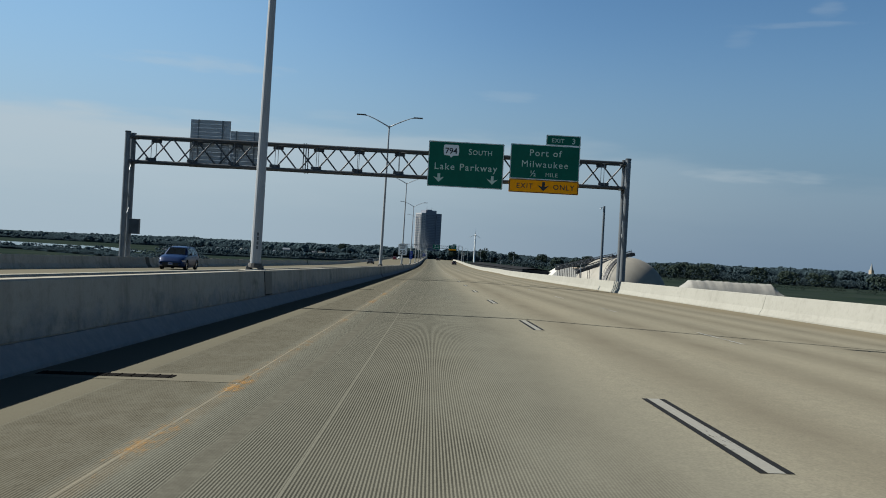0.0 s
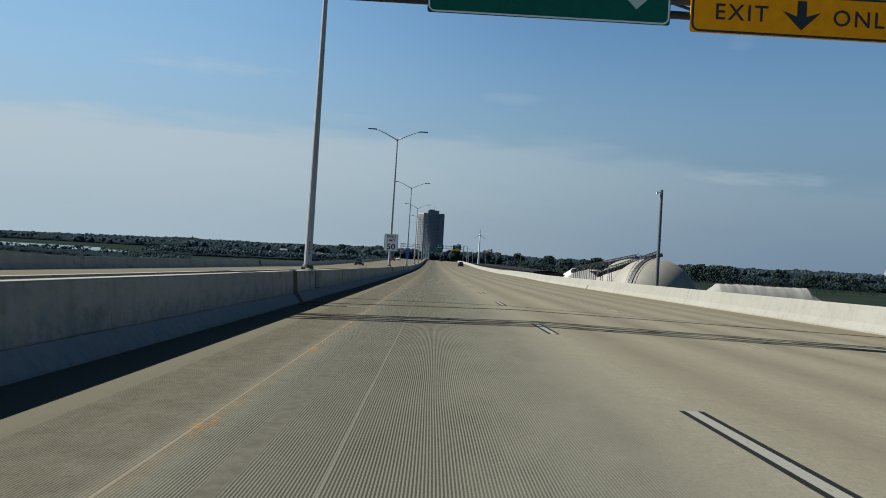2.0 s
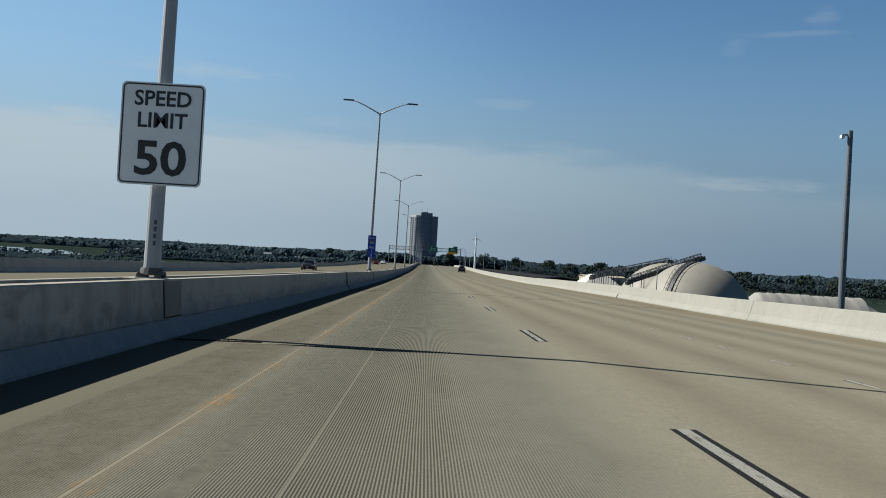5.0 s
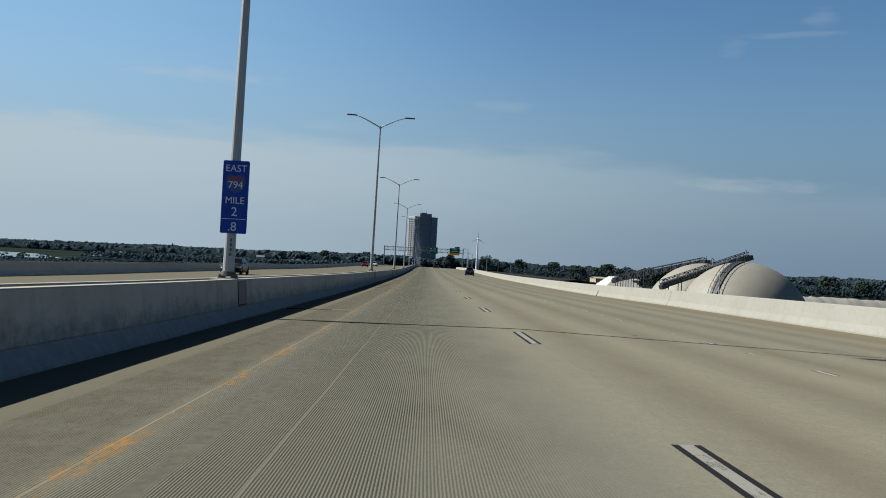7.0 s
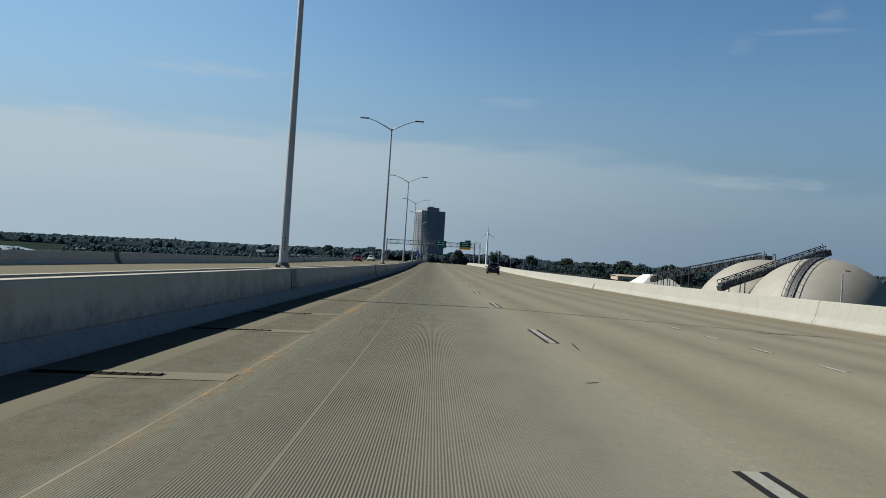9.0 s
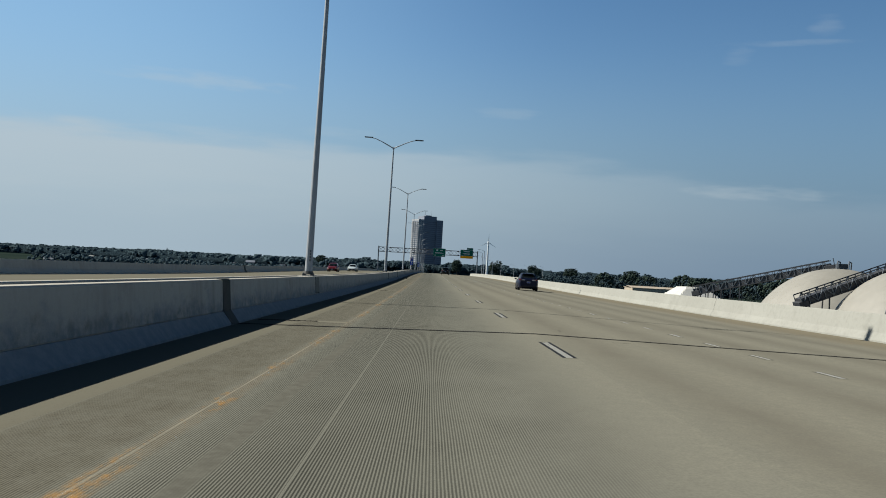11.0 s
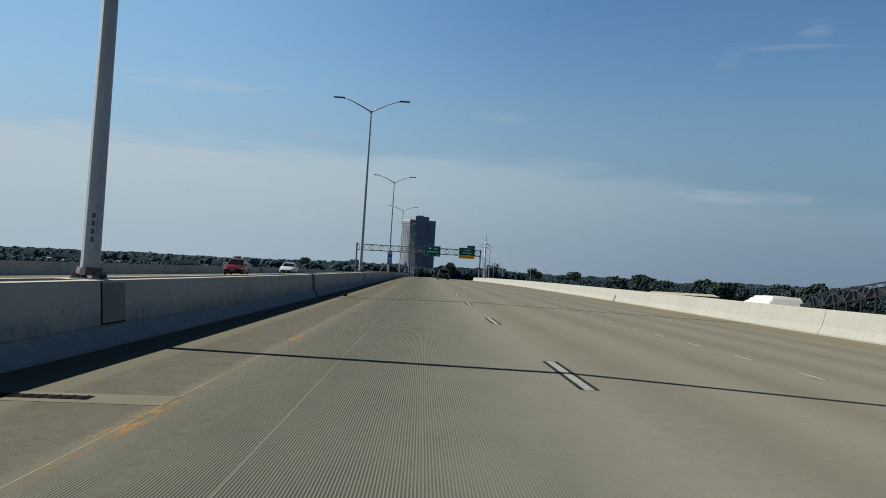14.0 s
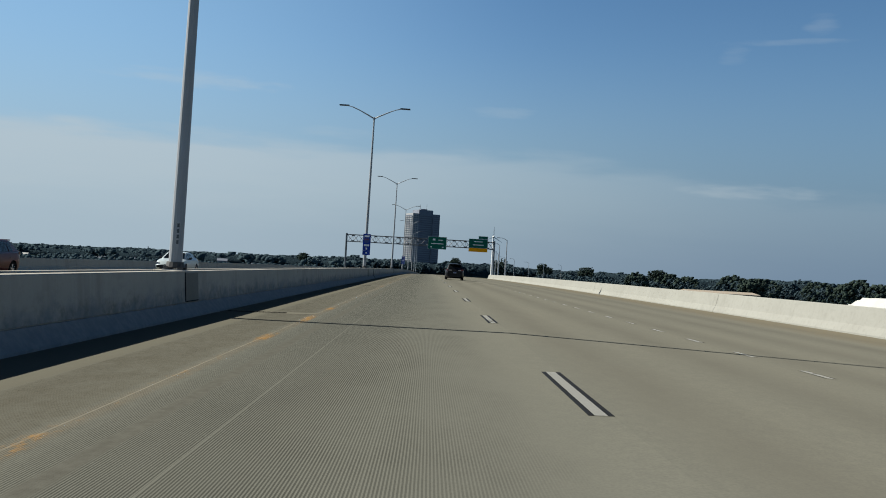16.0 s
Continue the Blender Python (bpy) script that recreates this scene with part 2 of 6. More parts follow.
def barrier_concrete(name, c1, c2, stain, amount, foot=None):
    """Weathered cast concrete; foot: the x where the sloping foot begins, dirtied, with its bluish shade put into the
    colour.
    """
    m = matt(mat(name, 0.95))
    streak = noise_tex(m, 1.6, 6.0, (1.0, 1.0, 0.08), 0.65)
    broad = noise_tex(m, 0.5, 5.0, (1.0, 0.5, 1.0))
    patch = noise_tex(m, 2.6, 6.0, (1.0, 0.5, 1.0))
    where = noise_tex(m, 0.16, 3.0, (1.0, 1.0, 0.2))
    grain = noise_tex(m, 55.0, 3.0)
    spots = noise_tex(m, 7.0, 6.0, (1.0, 0.8, 0.8), 0.7)
    col = mix(m, ramp(m, broad, 0.32, 0.68), c1, c2)
    col = mix(m, math_node(m, "MULTIPLY", ramp(m, streak, 0.50, 0.66, 0.0, amount), ramp(m, where, 0.38, 0.60, 0.25, 1.0)), col, stain)
    col = mix(m, math_node(m, "MULTIPLY", ramp(m, patch, 0.54, 0.70, 0.0, amount), ramp(m, where, 0.42, 0.62, 0.15, 1.0)), col, tuple(0.7 * v for v in stain))
    col = mix(m, ramp(m, spots, 0.50, 0.72, 0.0, 0.35), col, stain)
    col = mix(m, ramp(m, grain, 0.4, 0.8, 0.0, 0.25), col, tuple(0.55 * v for v in c1))
    if foot:
        sx = nd(m, "ShaderNodeSeparateXYZ")
        link(m, coords(m), sx.inputs[0])
        # paler along the later spans
        col = mix(m, ramp(m, sx.outputs["Y"], 115.0, 195.0, 0.0, 0.42), col, (0.43, 0.405, 0.36))
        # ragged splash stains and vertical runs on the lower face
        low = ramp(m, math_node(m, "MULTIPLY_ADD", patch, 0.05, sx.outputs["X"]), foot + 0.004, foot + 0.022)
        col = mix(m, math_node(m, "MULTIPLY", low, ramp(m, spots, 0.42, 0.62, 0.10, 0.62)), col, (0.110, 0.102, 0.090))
        # ragged dirt, with the foot's dark sky-blue shade put into the colour
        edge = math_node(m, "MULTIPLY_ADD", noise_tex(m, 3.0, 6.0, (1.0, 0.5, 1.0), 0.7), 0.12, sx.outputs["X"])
        dirt_and_shade = ramp(m, edge, foot + 0.035, foot + 0.075, 0.0, 0.85)
        col = mix(m, math_node(m, "MULTIPLY", dirt_and_shade, ramp(m, spots, 0.3, 0.7, 0.8, 1.0)), col, (0.165, 0.190, 0.215))
    return finish(m, col, grain, 0.3, 0.006)


def worn_paint(name, paint, amount, soft=0.09, scale=5.0, most=0.95, line=None):
    """Road paint, partly rubbed off so that the concrete shows through."""
    m = mat(name, 0.75)
    big = noise_tex(m, scale * 0.06, 4.0, (1.0, 1.0, 1.0))
    wear = noise_tex(m, scale, 6.0, (2.0, 0.6, 1.0), 0.7)
    keep = ramp(m, math_node(m, "MULTIPLY_ADD", big, 1.1, math_node(m, "SUBTRACT", wear, 0.1)), amount - soft, amount + soft, 0.0, most)
    if line:  # rubbed thin towards the edges of the line
        sx = nd(m, "ShaderNodeSeparateXYZ")
        link(m, coords(m), sx.inputs[0])
        off = math_node(m, "ABSOLUTE", math_node(m, "SUBTRACT", math_node(m, "MULTIPLY_ADD", wear, 0.05, sx.outputs["X"]), line[0] + 0.025))
        keep = math_node(m, "MULTIPLY", math_node(m, "ADD", keep, 0.035), ramp(m, off, line[1], line[1] * 0.35))
    tone = mix(m, noise_tex(m, 30.0, 3.0), paint, tuple(0.75 * v for v in paint))
    link(m, keep, m.node_tree.nodes["Principled BSDF"].inputs["Alpha"])
    m.node_tree.nodes["Principled BSDF"].inputs["Specular IOR Level"].default_value = 0.15
    return finish(m, tone, wear, 0.2, 0.002)


M_DECK = deck_concrete()
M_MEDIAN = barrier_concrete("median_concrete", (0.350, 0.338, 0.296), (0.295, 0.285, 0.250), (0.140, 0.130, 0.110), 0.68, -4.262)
M_PARAPET = barrier_concrete("parapet_concrete", (0.264, 0.266, 0.242), (0.242, 0.243, 0.220), (0.155, 0.152, 0.134), 0.22)
M_JOINT = matt(worn("joint_rubber", (0.012, 0.012, 0.012), (0.02, 0.019, 0.018), 4.0, 0.8))
M_YELLOW = worn_paint("worn_yellow_paint", (0.50, 0.245, 0.035), 1.16, 0.16, 7.0, 0.55, (-1.985, 0.125))
M_WHITE = worn_paint("white_road_paint", (0.236, 0.236, 0.214), 0.76, scale=8.0)
M_BLACK = worn_paint("black_road_paint", (0.010, 0.010, 0.010), 0.50, scale=8.0)
M_GALV = worn("galvanised_steel", (0.31, 0.335, 0.36), (0.245, 0.265, 0.285), 2.0, 0.55, 0.1, (1, 1, 0.3))
M_WEATHER = worn("dark_grey_steel", (0.058, 0.068, 0.080), (0.040, 0.047, 0.056), 2.0, 0.55, 0.25)
M_RAIL = worn("grey_tube_steel", (0.135, 0.155, 0.175), (0.10, 0.115, 0.13), 2.0, 0.5, 0.3)
M_GREEN = sheeting(worn("green_sign_sheeting", (0.004, 0.118, 0.080), (0.003, 0.100, 0.068), 0.8, 0.45, 0.0, bump=0.0, fine=4.0))
M_SIGNWHITE = worn("white_sign_sheeting", (0.78, 0.80, 0.80), (0.70, 0.72, 0.72), 2.0, 0.4, 0.0, bump=0.0)
M_SIGNYELLOW = sheeting(worn("yellow_sign_sheeting", (1.0, 0.37, 0.001), (1.0, 0.355, 0.001), 1.0, 0.5, 0.0, bump=0.0, fine=4.0))
M_SIGNBLACK = mat("black_sign_ink", 0.5, 0.0, (0.012, 0.012, 0.014))
M_SIGNBLUE = sheeting(worn("blue_sign_sheeting", (0.010, 0.048, 0.32), (0.009, 0.04, 0.27), 1.5, 0.5, 0.0, bump=0.0, fine=4.0))
M_DARKSTEEL = worn("dark_conveyor_steel", (0.035, 0.038, 0.045), (0.022, 0.024, 0.028), 2.0, 0.6)
M_ALU = worn("sign_back_aluminium", (0.34, 0.36, 0.38), (0.28, 0.30, 0.32), 1.2, 0.5, 0.4, (1, 1, 6))
M_DOME = worn("white_membrane", (0.222, 0.214, 0.186), (0.196, 0.188, 0.164), 0.10, 0.7, 0.0, (1, 1, 0.4), 0.05, 0.35)
M_ROOF = worn("pale_metal_roof", (0.25, 0.25, 0.235), (0.20, 0.20, 0.185), 0.2, 0.7, 0.0)
M_SHED = worn("grey_shed_cladding", (0.246, 0.254, 0.254), (0.164, 0.172, 0.172), 0.3, 0.6, 0.1)
M_TAN = worn("tan_wall_cladding", (0.369, 0.312, 0.238), (0.295, 0.246, 0.189), 0.3, 0.7)
M_DARKROOF = matt(worn("dark_bitumen_roof", (0.030, 0.033, 0.038), (0.022, 0.024, 0.028), 0.1, 0.9, fine=3.0))
M_TOWERWALL = worn("tower_concrete", (0.31, 0.32, 0.33), (0.27, 0.28, 0.29), 0.1, 0.8, fine=3.0)
# dark brick and glass lightened to blue-grey, the far haze mixed into their colour
M_TOWERDARK = worn("hazed_tower_brick", (0.165, 0.190, 0.235), (0.140, 0.160, 0.200), 0.1, 0.8, fine=3.0)
M_TOWERGLASS = mat("hazed_tower_glass", 0.35, 0.0, (0.085, 0.10, 0.13))
M_GLASS_DARK = mat("dark_window_glass", 0.12, 0.0, (0.02, 0.025, 0.03))
M_BARK = worn("bark", (0.10, 0.075, 0.05), (0.07, 0.05, 0.035), 4.0, 0.9)


def foliage(name, c1, c2, c3):
    m = mat(name, 0.7)
    isl = nd(m, "ShaderNodeNewGeometry").outputs["Random Per Island"]
    n = noise_tex(m, 0.35, 4.0)
    col = mix(m, isl, c1, c2)
    col = mix(m, ramp(m, n, 0.4, 0.7), col, c3)
    return matt(finish(m, col, noise_tex(m, 2.5, 3.0), 0.6, 0.3))


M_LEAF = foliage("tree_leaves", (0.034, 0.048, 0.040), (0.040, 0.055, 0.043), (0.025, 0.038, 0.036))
# distance haze put into the colour: paler and bluer than the near leaves
M_HAZELEAF = foliage("hazed_distant_leaves", (0.047, 0.071, 0.082), (0.053, 0.078, 0.088), (0.038, 0.060, 0.074))


def canopy_mat(name, c1, c2, c3):
    """A closed far treetop surface with crowns of differing green."""
    m = mat(name, 0.8)
    crown = nd(m, "ShaderNodeTexVoronoi", Scale=0.16)
    link(m, coords(m), crown.inputs["Vector"])
    tone = nd(m, "ShaderNodeSeparateColor")
    link(m, crown.outputs["Color"], tone.inputs[0])
    fine = noise_tex(m, 0.9, 5.0)
    col = mix(m, tone.outputs[0], c1, c2)
    col = mix(m, ramp(m, fine, 0.42, 0.62), col, c3)
    return matt(finish(m, col, fine, 1.0, 2.5))


# greens turned bluish, with the haze of distance painted in
M_CANOPY = canopy_mat("hazed_distant_canopy", (0.020, 0.033, 0.041), (0.025, 0.039, 0.047), (0.016, 0.027, 0.036))


def ground_mat():
    m = mat("dry_grass_and_gravel", 0.95)
    a = noise_tex(m, 0.012, 6.0)
    b = noise_tex(m, 0.15, 5.0)
    col = mix(m, ramp(m, a, 0.4, 0.6), (0.012, 0.021, 0.019), (0.020, 0.029, 0.027))
    col = mix(m, ramp(m, b, 0.45, 0.7, 0.0, 0.6), col, (0.02, 0.03, 0.018))
    return matt(finish(m, col, b, 0.5, 0.5))


M_GROUND = ground_mat()
M_WATER = mat("harbour_water", 0.12, 0.0, (0.05, 0.085, 0.10))
finish(M_WATER, None, noise_tex(M_WATER, 0.6, 3.0), 0.3, 0.15)
# ---- mesh helpers ----


def part(name, bm, material, parent=None, label="", smooth=False, kind=""):
    """Link a bmesh as one mesh object, under a thing or part when parent is given."""
    me = bpy.data.meshes.new(name)
    bmesh.ops.recalc_face_normals(bm, faces=bm.faces)
    bm.to_mesh(me)
    bm.free()
    for mm in (material if isinstance(material, (list, tuple)) else [material]):
        me.materials.append(mm)
    if smooth:
        for p in me.polygons:
            p.use_smooth = True
    ob = new(name, me)
    if parent:
        ob.parent = parent
    return tagged(ob, label=label, kind=kind)


def thing(name, label, category, at=(0, 0, 0), rz=0.0, group="", kind=""):
    ob = new(name)
    ob.empty_display_size = 0.2
    ob.location, ob.rotation_euler = at, (0, 0, rz)
    return tagged(ob, label=label, category=category, group=group, kind=kind)


def box(bm, c, s, m=None, bevel=0.0):
    """A box of centre c and size s, put through the matrix m."""
    r = bmesh.ops.create_cube(bm, size=1.0)
    vs = r["verts"]
    bmesh.ops.scale(bm, vec=s, verts=vs)
    if bevel:
        es = list({e for v in vs for e in v.link_edges})
        vs = list({v for f in bmesh.ops.bevel(bm, geom=es, offset=bevel, segments=2, affect="EDGES", profile=0.6)["faces"] for v in f.verts} | {v for v in vs if v.is_valid})
    bmesh.ops.translate(bm, vec=c, verts=vs)
    if m is not None:
        bmesh.ops.transform(bm, matrix=m, verts=vs)
    return vs


def tube(bm, p0, p1, r0, r1=None, seg=12):
    """A straight round bar from p0 to p1."""
    p0, p1 = Vector(p0), Vector(p1)
    d = p1 - p0
    m = Matrix.Translation((p0 + p1) / 2) @ d.to_track_quat("Z", "Y").to_matrix().to_4x4()
    bmesh.ops.create_cone(bm, cap_ends=True, segments=seg, radius1=r0, radius2=r0 if r1 is None else r1, depth=d.length, matrix=m)


def bar(bm, p0, p1, w, t):
    """A straight rectangular bar from p0 to p1."""
    p0, p1 = Vector(p0), Vector(p1)
    d = p1 - p0
    box(bm, (0, 0, 0), (w, t, d.length), Matrix.Translation((p0 + p1) / 2) @ d.to_track_quat("Z", "Y").to_matrix().to_4x4())


def pipe(bm, pts, radii, seg=8):
    """A bent round tube through pts."""
    rings = []
    for i, p in enumerate(pts):
        a = Vector(pts[max(0, i - 1)])
        b = Vector(pts[min(len(pts) - 1, i + 1)])
        q = (b - a).to_track_quat("Z", "Y").to_matrix()
        rings.append([bm.verts.new(Vector(p) + q @ Vector((math.cos(k * 2 * math.pi / seg) * radii[i], math.sin(k * 2 * math.pi / seg) * radii[i], 0))) for k in range(seg)])
    for a, b in zip(rings, rings[1:]):
        for k in range(seg):
            bm.faces.new((a[k], a[(k + 1) % seg], b[(k + 1) % seg], b[k]))
    bm.faces.new(rings[0][::-1])
    bm.faces.new(rings[-1])


def sweep(bm, profile, ys, height):
    """Sweep a closed (x, z) profile along the road, lifted by height(x, y)."""
    rings = [[bm.verts.new((x, y, z + height(x, y))) for x, z in profile] for y in ys]
    n = len(profile)
    for a, b in zip(rings, rings[1:]):
        for k in range(n):
            bm.faces.new((a[k], a[(k + 1) % n], b[(k + 1) % n], b[k]))
    bm.faces.new(rings[0])
    bm.faces.new(rings[-1][::-1])


def steps(a, b, d=6.0):
    n = max(1, math.ceil((b - a) / d))
    return [a + (b - a) * i / n for i in range(n + 1)]


def text(name, words, size, at, material, parent, bold=0.0, depth=0.004, align="CENTER", sx=1.0, spacing=1.0):
    """Raised lettering facing -y, every letter a part, its baseline middle at the given place in parent's space."""
    cu = bpy.data.curves.new(name, "FONT")
    cu.body, cu.size, cu.align_x, cu.extrude, cu.offset = words, size, align, depth, bold
    cu.space_character = spacing
    cu.resolution_u = 3
    tmp = bpy.data.objects.new(name, cu)
    scene.collection.objects.link(tmp)
    bpy.context.view_layer.update()
    me = bpy.data.meshes.new_from_object(tmp.evaluated_get(bpy.context.evaluated_depsgraph_get()))
    bpy.data.objects.remove(tmp)
    b = bmesh.new()
    b.from_mesh(me)
    bmesh.ops.remove_doubles(b, verts=b.verts, dist=1e-5)
    left, groups = set(b.verts), []
    while left:
        todo, isl = [left.pop()], []
        while todo:
            v = todo.pop()
            isl.append(v)
            for e in v.link_edges:
                o = e.other_vert(v)
                if o in left:
                    left.discard(o)
                    todo.append(o)
        groups.append([min(v.co.x for v in isl), max(v.co.x for v in isl), isl])
    groups.sort(key=lambda g: g[0])
    merged = []
    for g in groups:  # dots belong to the stroke beneath them
        if merged and min(g[1], merged[-1][1]) - max(g[0], merged[-1][0]) > 0.6 * min(g[1] - g[0], merged[-1][1] - merged[-1][0]):
            merged[-1] = [min(g[0], merged[-1][0]), max(g[1], merged[-1][1]), merged[-1][2] + g[2]]
        else:
            merged.append(g)
    turn = Matrix.Translation(at) @ Euler((radians(90), 0, 0)).to_matrix().to_4x4() @ Matrix.Diagonal((sx, 1, 1, 1))
    for *_, isl in merged:
        c = bmesh.new()
        made = {v: c.verts.new(turn @ v.co) for v in isl}
        for f in {f for v in isl for f in v.link_faces}:
            c.faces.new([made[v] for v in f.verts])
        part("letter", c, material, parent)
    b.free()


def rounded_plate(bm, w, h, t, r, at=(0, 0, 0), seg=5):
    """A plate in the xz plane with rounded corners; its front faces -y."""
    pts = []
    for cx, cz, a0 in ((w / 2 - r, h / 2 - r, 0), (-w / 2 + r, h / 2 - r, 90), (-w / 2 + r, -h / 2 + r, 180), (w / 2 - r, -h / 2 + r, 270)):
        for k in range(seg + 1):
            a = radians(a0 + 90 * k / seg)
            pts.append((cx + r * math.cos(a), cz + r * math.sin(a)))
    polygon_plate(bm, pts, t, at)


def polygon_plate(bm, pts, t, at=(0, 0, 0)):
    """A flat plate of thickness t from an outline in x and z."""
    f = [bm.verts.new((at[0] + x, at[1] - t / 2, at[2] + z)) for x, z in pts]
    b = [bm.verts.new((at[0] + x, at[1] + t / 2, at[2] + z)) for x, z in pts]
    bm.faces.new(f)
    bm.faces.new(b[::-1])
    for k in range(len(pts)):
        bm.faces.new((f[k], b[k], b[(k + 1) % len(pts)], f[(k + 1) % len(pts)]))


def border(bm, w, h, t, line, r, at=(0, 0, 0), seg=5):
    """A thin raised frame line with rounded corners."""
    def ring(ww, hh, rr):
        out = []
        for cx, cz, a0 in ((ww / 2 - rr, hh / 2 - rr, 0), (-ww / 2 + rr, hh / 2 - rr, 90), (-ww / 2 + rr, -hh / 2 + rr, 180), (ww / 2 - rr, -hh / 2 + rr, 270)):
            for k in range(seg + 1):
                a = radians(a0 + 90 * k / seg)
                out.append((cx + rr * math.cos(a), cz + rr * math.sin(a)))
        return out
    o, i = ring(w, h, r), ring(w - 2 * line, h - 2 * line, max(0.01, r - line))
    n = len(o)
    vs = [[bm.verts.new((at[0] + x, at[1] + s * t / 2, at[2] + z)) for x, z in q] for q in (o, i) for s in (-1, 1)]
    of, ob_, jf, jb = vs
    for k in range(n):
        j = (k + 1) % n
        bm.faces.new((of[k], of[j], jf[j], jf[k]))
        bm.faces.new((ob_[k], ob_[j], jb[j], jb[k]))
        bm.faces.new((of[k], of[j], ob_[j], ob_[k]))
        bm.faces.new((jf[k], jf[j], jb[j], jb[k]))
# ---- ground, water, viaduct ----
GROUND_Z = -14.8
bm = bmesh.new()
gx = [-4500, -2500, -1400, -800, -500, -300, -150, -60, 0, 60, 120, 200, 300, 450, 700, 1100, 1800, 3000, 4500]
gy = [-1500, -600, -200, 0, 100, 200, 300, 400, 500, 600, 700, 800, 950, 1100, 1300, 1600, 2000, 2600, 3400, 4500]
grid = [[bm.verts.new((x, y, GROUND_Z + 0.5 * noise.noise((x * 0.01, y * 0.01, 0)))) for x in gx] for y in gy]
for a, b in zip(grid, grid[1:]):
    for k in range(len(gx) - 1):
        bm.faces.new((a[k], a[k + 1], b[k + 1], b[k]))
tagged(part("ground", bm, M_GROUND), "flat harbour land with dry grass and gravel", "ground", kind="structure")
bm = bmesh.new()
f = [bm.verts.new((x, y, GROUND_Z + 0.5)) for x, y in ((-4400, 420), (-700, 560), (-420, 700), (-262, 805), (-250, 830), (-330, 980), (-640, 1050), (-4400, 1060))]
bm.faces.new(f)
tagged(part("water", bm, M_WATER), "calm blue-grey harbour water beside the viaduct", "water", kind="structure")

Y0, Y1 = -60.0, 1000.0
MEDIAN_X = -4.71
bm = bmesh.new()
xs = [-22.85, -9.42, -5.2, -4.7, 1.9, 13.95]
prof = [(x, 0.0) for x in xs] + [(13.95, -0.45), (11.6, -0.5), (11.2, -2.0), (-20.6, -2.0), (-21.0, -0.5), (-22.85, -0.45)]
sweep(bm, prof, steps(Y0, Y1), deck)
road = tagged(part("road", bm, M_DECK), "tan concrete viaduct deck with lengthwise grooves", "road", kind="structure")


def pier(y):
    t = thing("pier", "plain concrete pier under the viaduct deck", "pier", (MEDIAN_X, y, GROUND_Z - 0.6), group="viaduct piers", kind="structure")
    top = road_z(y) - 2.0 - (GROUND_Z - 0.6)
    b = bmesh.new()
    box(b, (0, 0, top - 0.8), (30.0, 1.8, 1.7), bevel=0.08)
    part("cap_beam", b, M_MEDIAN, t)
    for x in (-11, 0, 11):
        b = bmesh.new()
        tube(b, (x, 0, 0), (x, 0, top - 1.6), 0.85, seg=20)
        part("column", b, M_MEDIAN, t, smooth=False)


for k in range(17):
    pier(-22 + 60.0 * k)

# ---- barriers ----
M_GAPFILL = worn("dark_gap_fill", (0.035, 0.037, 0.028), (0.022, 0.024, 0.018), 2.0, 0.95)
# twin median barrier: two flared walls, the gap between them filled with a dark sheet
H = 0.79
TOP = 0.795


def flared(side, base, ys, name, material, label, face, height):
    """A flared concrete safety barrier swept from an (offset, height) outline; side is +1 when its face looks to +x."""
    p = [(base + side * dx, z) for dx, z in face]
    out = []
    for a, b in zip(ys, ys[1:]):
        b_ = bmesh.new()
        sweep(b_, p, steps(a, b - (0.03 if face is PLAIN else 0.006)), height)
        out.append(b_)
    holder = tagged(new(name), label, "barrier", kind="structure")
    for b_ in out:
        part("barrier_section", b_, material, holder)
    return holder


# outlines from the foot at the roadway to the back; the last ones are the plain parapet's
NEAR = [(0, -0.2), (0, -0.045), (-0.012, -0.03), (-0.17, 0.176), (-0.20, 0.180), (-0.20, 0.187), (-0.178, 0.197), (-0.222, TOP - 0.02), (-0.242, TOP), (-0.42, TOP), (-0.435, TOP - 0.015), (-0.435, -0.2)]
FAR = [(0, -0.1), (0, 0.08), (-0.17, 0.295), (-0.176, 0.312), (-0.26, H - 0.015), (-0.275, H), (-0.385, H), (-0.40, H - 0.015), (-0.40, -0.1)]
PLAIN = [(0, -0.1), (0, 0.05), (-0.13, 0.29), (-0.26, 0.835), (-0.28, 0.855), (-0.52, 0.855), (-0.535, 0.84), (-0.535, -0.1)]
cuts = [Y0] + [26.55 + 56.6 * k + 1.0 - 28.3 for k in range(0, 18)] + [Y1]
fine = []
for a, b in zip(cuts, cuts[1:]):
    fine += [a, (a + b) / 2]
fine.append(Y1)
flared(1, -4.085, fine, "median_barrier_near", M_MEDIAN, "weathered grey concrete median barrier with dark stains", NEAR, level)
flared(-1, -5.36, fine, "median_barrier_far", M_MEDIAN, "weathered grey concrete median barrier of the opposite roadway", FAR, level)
# dark sheet just below the wall tops, standing in for the gap's shade
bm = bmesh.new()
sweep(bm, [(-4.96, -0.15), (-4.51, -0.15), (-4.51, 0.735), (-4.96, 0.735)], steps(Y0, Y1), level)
tagged(part("median_gap_fill", bm, M_GAPFILL), "dark olive fill standing in for the shaded gap between the twin median barriers", "median", kind="structure")
parapet_cuts = [Y0, -20.0, 10.0, 42.0, 73.4, 104.0, 135.0, 166.0, 197.0, 228.0, 259.0, 290.0, 321.0, 352.0, 384.0, 415.0, 446.0, 477.0, 508.0, 540.0, 572.0, 604.0]
flared(-1, 13.27, parapet_cuts, "parapet_right", M_PARAPET, "pale sunlit concrete parapet along the shoulder", PLAIN, deck)
